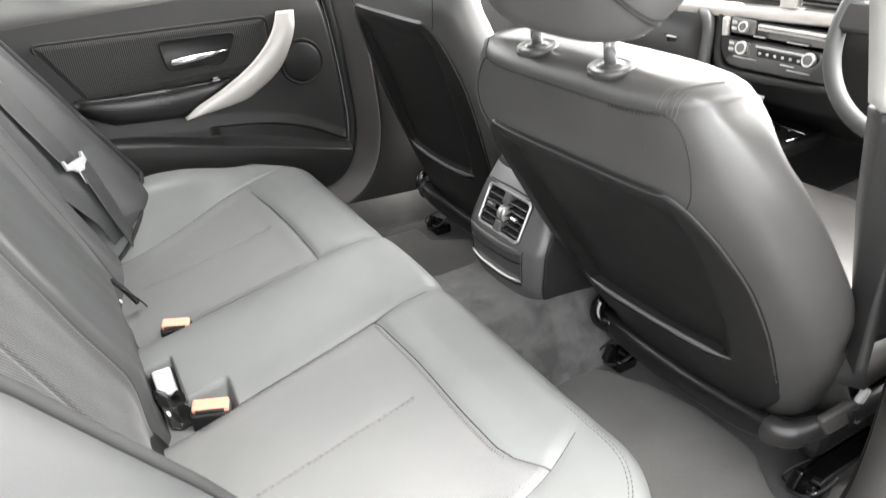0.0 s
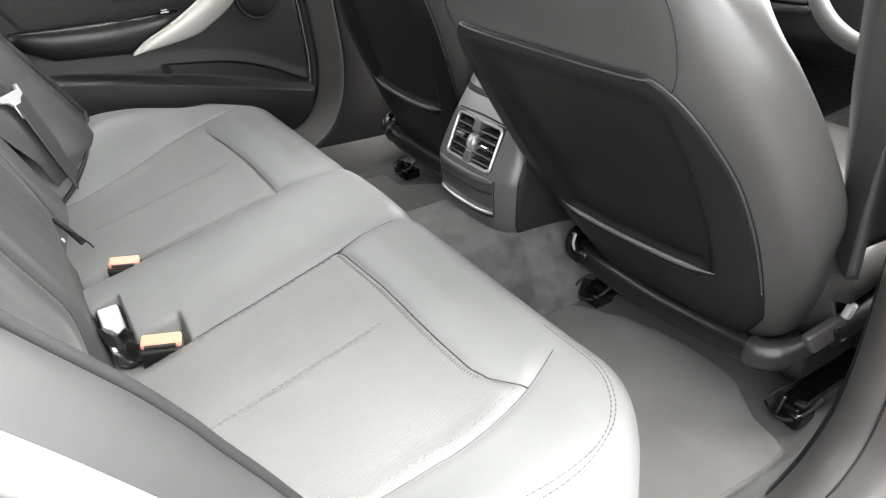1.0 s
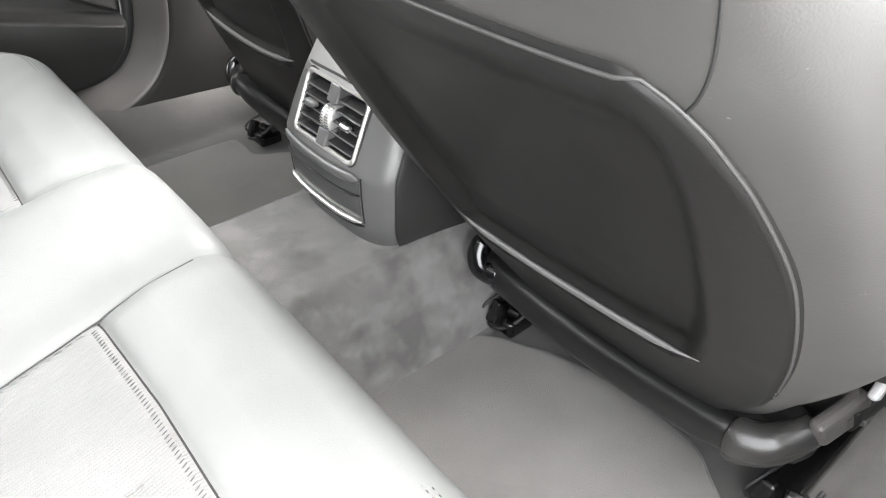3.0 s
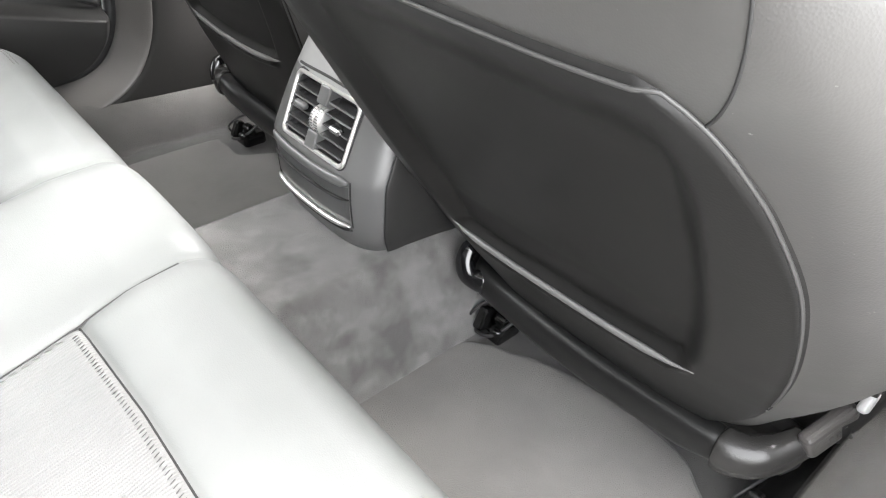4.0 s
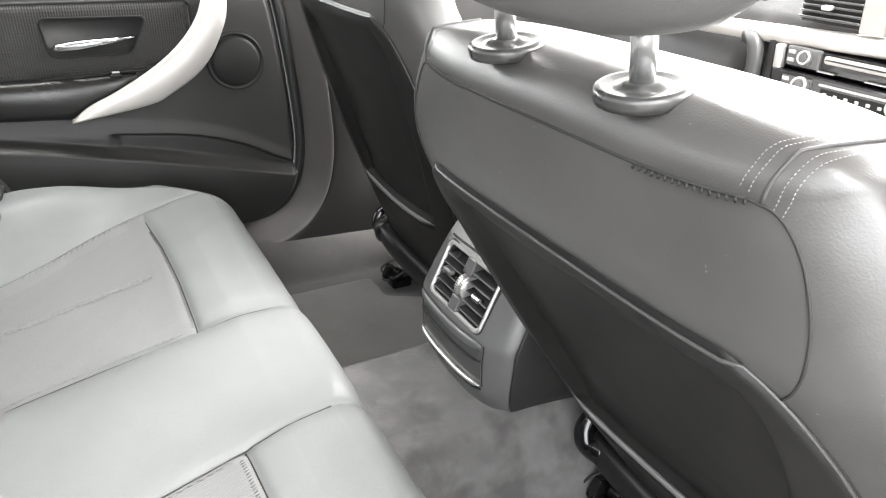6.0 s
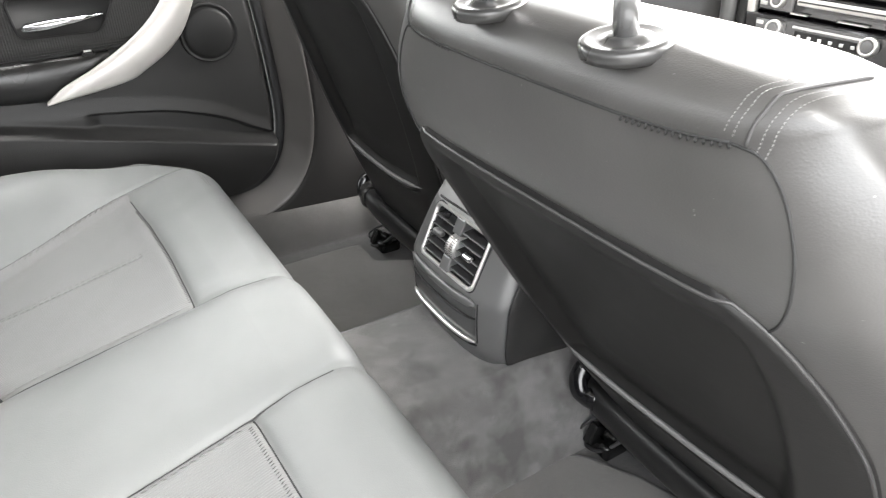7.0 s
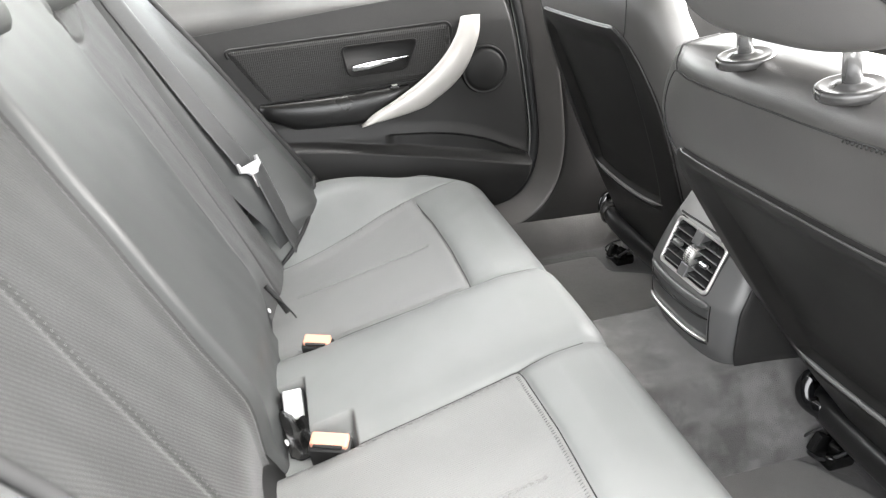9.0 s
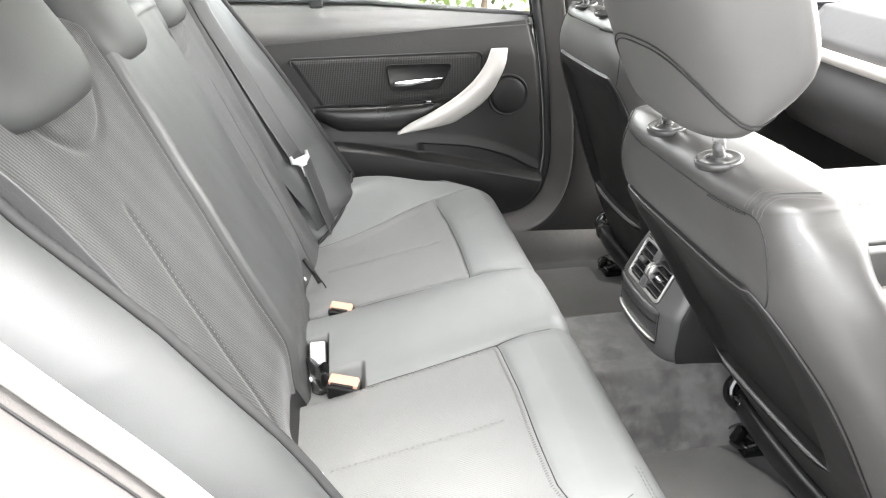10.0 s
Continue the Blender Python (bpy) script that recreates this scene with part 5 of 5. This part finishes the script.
_s = sheet("buckle_sleeve", sleeve, 40, 40, SLEEVE, None, "", thick=0.003)
tagged(_s, "crumpled shiny black cloth sleeve between the buckles", "buckle sleeve")
for _q in ((-0.4300, -0.108, 0.304), (-0.4445, 0.195, 0.330)):
    tagged(lathe("seat_stud", [(0.0045, 0.0), (0.0045, 0.0015), (0.003, 0.0028), (0.0004, 0.003)], WHITEPLASTIC, None, "", basis(_q, (0, 1, 0), (-0.36, 0, 0.93), (0.93, 0, 0.36)), 14), "small pale stud at the foot of the backrest", "stud")
hook = thing("child_seat_anchor", "small steel anchor loop between cushion and backrest", "anchor")
tube("loop", smoothed([(-0.448, 0.275, 0.335), (-0.434, 0.262, 0.318), (-0.425, 0.25, 0.305), (-0.418, 0.238, 0.296)], 5), 0.005, BLACK, hook, n=8)
tube("pin", smoothed([(-0.437, 0.252, 0.322), (-0.424, 0.244, 0.312), (-0.410, 0.232, 0.296), (-0.405, 0.226, 0.288)], 5), 0.0014, STEEL, hook, n=8)

# ---- carpet mats ----


def floor_mat(s):
    out = smoothed([(-0.02, 0.172), (0.10, 0.170), (0.20, 0.166), (0.28, 0.166), (0.315, 0.190), (0.335, 0.230), (0.355, 0.27), (0.375, 0.36), (0.372, 0.46), (0.345, 0.505), (0.322, 0.540), (0.310, 0.585), (0.28, 0.605), (0.12, 0.60), (-0.02, 0.595)], 5)
    if s > 0:
        out = smoothed([(-0.02, 0.136), (0.10, 0.136), (0.20, 0.136), (0.34, 0.138), (0.380, 0.160), (0.392, 0.22), (0.393, 0.36), (0.384, 0.410), (0.346, 0.438), (0.314, 0.455), (0.302, 0.475), (0.304, 0.522), (0.285, 0.545), (0.12, 0.546), (-0.02, 0.546)], 5)[::-1]
    pts = [(x, s * y) for x, y in out]
    m = thing("floor_mat", "dark grey carpet floor mat in the rear footwell", "floor mat", "rear floor mats")
    plate("carpet_top", pts[::-1], MATCARPET, m, "", 0.010, pose(0, 0, FLOOR + 0.003), 0.004)
    tube("binding", [(x, y, FLOOR + 0.009) for x, y in pts], 0.003, CARPET, m, "dark bound edge", n=8)
    return m


floor_mat(-1)
floor_mat(1)

# ---- dashboard ----
dash = thing("dashboard", "grey dashboard with a silver trim strip, radio and air vents", "dashboard")


def dash_face(u, v):
    y = (u - 0.5) * 1.36
    prof_x = np.interp(v, [0, 0.25, 0.5, 0.62, 0.8, 1.0], [0.98, 0.86, 0.83, 0.84, 0.90, 1.55])
    prof_z = np.interp(v, [0, 0.25, 0.5, 0.62, 0.8, 1.0], [0.42, 0.50, 0.64, 0.70, 0.77, 0.80])
    return prof_x + 0.05 * (abs(y) / 0.68) ** 2 - 0.010 * step(0.16 - abs(y + 0.05), -0.01, 0.02), y, prof_z


sheet("dash_body", dash_face, 60, 60, SOFTPLASTIC, dash, "soft grey dash moulding", thick=-0.03)
k = np.linspace(0.66, -0.66, 30)
sweep("trim_strip", np.stack([0.812 + 0.05 * (k / 0.68) ** 2, k, 0.681 - 0.04 * np.clip(k, -0.2, 0.2)], 1), round_profile(0.014, 0.014, 10, 3), HANDLE, dash, "satin silver trim strip")


def dash_box(name, y0, y1, z0, z1, x, t, material, label=""):
    return block(name, (t, abs(y1 - y0), z1 - z0), material, dash, label, pose(x, (y0 + y1) / 2, (z0 + z1) / 2, 0, -8, 0), 0.004)


dash_box("radio", 0.046, -0.20, 0.636, 0.668, 0.815, 0.03, GLOSSBLACK, "gloss black radio unit")
dash_box("climate_panel", 0.046, -0.20, 0.570, 0.634, 0.812, 0.03, GLOSSBLACK, "gloss black climate panel")
dash_box("bracket", 0.046, 0.031, 0.590, 0.668, 0.802, 0.014, HANDLE, "satin silver upright of the radio frame")
dash_box("cd_slot", -0.036, -0.19, 0.651, 0.663, 0.800, 0.010, HANDLE, "silver disc slot")
dash_box("slot_gap", -0.040, -0.186, 0.6565, 0.6585, 0.7945, 0.003, BLACK)
dash_box("key_row", -0.044, -0.150, 0.600, 0.617, 0.798, 0.006, HARDPLASTIC, "row of black keys")
for q in range(6):
    dash_box("key_mark", -0.050 - q * 0.017, -0.056 - q * 0.017, 0.606, 0.611, 0.7945, 0.002, MARK)
dash_box("bright_line", -0.040, -0.150, 0.619, 0.6235, 0.796, 0.006, SATIN, "silver line")
for y0, y1, z in ((-0.030, -0.058, 0.638), (-0.105, -0.150, 0.638), (0.010, -0.048, 0.592), (-0.100, -0.130, 0.594), (-0.115, -0.165, 0.586)):
    dash_box("chrome_line", y0, y1, z, z + 0.002, 0.7985, 0.006, SATIN, "thin chrome line")
for y, z in ((-0.009, 0.654), (-0.012, 0.613), (-0.161, 0.614)):
    m = basis((0.796, y, z), (0, 1, 0), (0.14, 0, 1), (-1, 0, 0.14))
    big = 0.8 if z > 0.64 else 1.0
    lathe("knob", [(0.0135 * big, -0.004), (0.0135 * big, 0.008), (0.0125 * big, 0.011), (0.0098 * big, 0.011), (0.0095 * big, 0.009), (0.001, 0.009)], SATIN, dash, "silver rotary knob", m, 28)
    lathe("knob_cap", [(0.0092 * big, 0.006), (0.0092 * big, 0.0102), (0.0080 * big, 0.0108), (0.001, 0.0108)], FACIA, dash, "grey knob cap", m, 24)
    if y > -0.1:
        dash_box("knob_plate", 0.026, -0.032, z - 0.015, z + 0.015, 0.799, 0.008, FACIA, "grey knob surround")
        for q, h in ((0, -0.006), (0, 0.006)):
            dash_box("plate_key", 0.022, 0.010, z + h - 0.003, z + h + 0.003, 0.794, 0.003, SATIN, "small silver key")
for y0, y1 in ((0.030, -0.070), (-0.110, -0.215)):
    dash_box("vent_well", y0, y1, 0.704, 0.752, 0.818, 0.02, BLACK, "dark vent opening")
    for q in range(5):
        block("vent_slat", (0.012, abs(y1 - y0) - 0.006, 0.003), FACIA, dash, "", pose(0.808, (y0 + y1) / 2, 0.711 + q * 0.0085, 0, 15, 0), 0.001, 1)
    dash_box("vent_tab", (y0 + y1) / 2 + 0.008, (y0 + y1) / 2 - 0.008, 0.725, 0.732, 0.796, 0.012, SATIN, "silver slide tab")
dash_box("vent_post", -0.072, -0.108, 0.700, 0.752, 0.806, 0.02, HANDLE, "pale post between the vents")


def glovebox_lid(u, v):
    """A lid that bulges towards the seat and rounds off at its inner end."""
    y = 0.108 + 0.50 * u
    a = v * 2.3 - 0.5
    end = 0.020 * (1 - step(u, 0.0, 0.05))
    return 0.875 + 0.05 * (y / 0.68) ** 2 - 0.065 * np.cos(a - 0.5) + end, y, 0.500 + 0.158 * v


lid = sheet("glovebox", glovebox_lid, 60, 30, SOFTPLASTIC, dash, "rounded glovebox lid", thick=0.02)
block("latch_well", (0.012, 0.058, 0.032), HARDPLASTIC, lid, "dark latch well", pose(0.809, 0.184, 0.596, 0, -8, 0), 0.006, 2)
block("latch", (0.012, 0.030, 0.022), GLOSSBLACK, lid, "glossy latch", pose(0.803, 0.180, 0.597, 0, -8, 0), 0.004, 2)
block("latch_edge", (0.006, 0.028, 0.003), SATIN, lid, "", pose(0.797, 0.180, 0.6065, 0, -8, 0), 0.001, 1)
sweep("console_flank", smoothed([(0.812, 0.116, 0.668), (0.804, 0.100, 0.666), (0.798, 0.086, 0.655), (0.795, 0.078, 0.630), (0.792, 0.076, 0.58), (0.790, 0.076, 0.50)], 6), round_profile(0.0125, 0.012, 12, 3), FLAP, dash, "grey console flank", up=(0, 1, 0))
sweep("stack_frame", smoothed([(0.808, 0.058, 0.668), (0.803, 0.054, 0.64), (0.800, 0.051, 0.60), (0.798, 0.042, 0.573), (0.797, 0.022, 0.560), (0.796, -0.03, 0.558), (0.796, -0.12, 0.560), (0.798, -0.21, 0.564)], 6), round_profile(0.008, 0.009, 12, 3), HARDPLASTIC, dash, "dark frame round the controls", up=(-1, 0, 0.1))
tray = thing("console_tray", "open black console tray with chrome edges", "tray")
block("well", (0.16, 0.11, 0.03), HARDPLASTIC, tray, "", pose(0.85, -0.105, 0.430), 0.006)
for a, b in (((0.875, -0.062, 0.449), (0.866, -0.140, 0.449)), ((0.799, -0.146, 0.449), (0.915, -0.143, 0.449)), ((0.862, -0.100, 0.452), (0.850, -0.118, 0.452))):
    tube("chrome_edge", [a, tuple((p + q) / 2 for p, q in zip(a, b)), b], 0.003, CHROME, tray, "chrome edge", n=8)

wheel = thing("steering_wheel", "grey leather steering wheel with silver buttons", "steering wheel", at=basis((0.71, -0.424, 0.715), (0, -1, 0), (0.42, 0, 0.91), (-0.91, 0, 0.42)))
t = np.linspace(0, 2 * np.pi, 65)
_p = np.stack([0.170 * np.cos(t), 0.170 * np.sin(t), 0 * t], 1)
loft("rim", [[(c[0] * (1 + 0.014 / 0.170 * math.cos(q)), c[1] * (1 + 0.014 / 0.170 * math.cos(q)), 0.0135 * math.sin(q)) for q in np.linspace(0, 2 * math.pi, 14, endpoint=False)] for c in _p], HEADLEATHER, wheel, "grey leather rim", cap=False)
lathe("hub", [(0.001, 0.03), (0.05, 0.028), (0.068, 0.02), (0.074, 0.0), (0.07, -0.03)], SOFTPLASTIC, wheel, "round hub cover", None, 36)
for a, w in ((180, 0.05), (0, 0.05), (270, 0.05)):
    block("spoke", (0.12, w, 0.016), SOFTPLASTIC, wheel, "spoke", pose(0, 0, 0, 0, 0, a) @ pose(0.115, 0, 0.004), 0.006)
for s in (-1, 1):
    for q in range(3):
        block("key", (0.018, 0.010, 0.006), SATIN, wheel, "silver key", pose(s * 0.10, 0.014 - q * 0.014, 0.014), 0.002)

# ---- outside ----
tagged(sheet("ground", lambda u, v: (u, v, -0.33 + 0 * u), 40, 40, ASPHALT, u=(-400, 400), v=(-400, 400)), "worn grey asphalt yard reaching the horizon", "ground", kind="structure")


def hedge():
    """A garden hedge of many small leaves beyond the far windows."""
    h = thing("hedge", "sunlit yellow-green hedge beside the car park", "hedge")
    rng = np.random.RandomState(7)
    n = 9000
    x = rng.uniform(-3, 12, n)
    y = 6.5 + rng.normal(0, 0.22, n) + 0.25 * np.sin(x * 1.7)
    z = -0.3 + 2.3 * rng.uniform(0, 1, n) ** 0.8 + 0.15 * np.sin(x * 2.3)
    d1, d2 = rng.normal(size=(n, 3)), rng.normal(size=(n, 3))
    d1 /= np.linalg.norm(d1, axis=1, keepdims=True)
    d2 -= d1 * (d1 * d2).sum(1, keepdims=True)
    d2 /= np.linalg.norm(d2, axis=1, keepdims=True)
    s = rng.uniform(0.05, 0.11, (n, 1))
    c = np.stack([x, y, z], 1)
    v = np.stack([c - d1 * s, c + d2 * s * 0.45, c + d1 * s, c - d2 * s * 0.45], 1).reshape(-1, 3)
    f = np.arange(4 * n).reshape(-1, 4)
    ob = solid("leaves", v.tolist(), f.tolist(), LEAF, h, "yellow-green leaves", smooth=False)
    ob["kind"] = "stuff"
    for q in range(16):
        tube("stem", smoothed([(-2.8 + q, 6.5, -0.33), (-2.7 + q, 6.55, 0.4), (-2.85 + q, 6.45, 1.2)], 3), 0.035, BARK, h, n=7)


hedge()
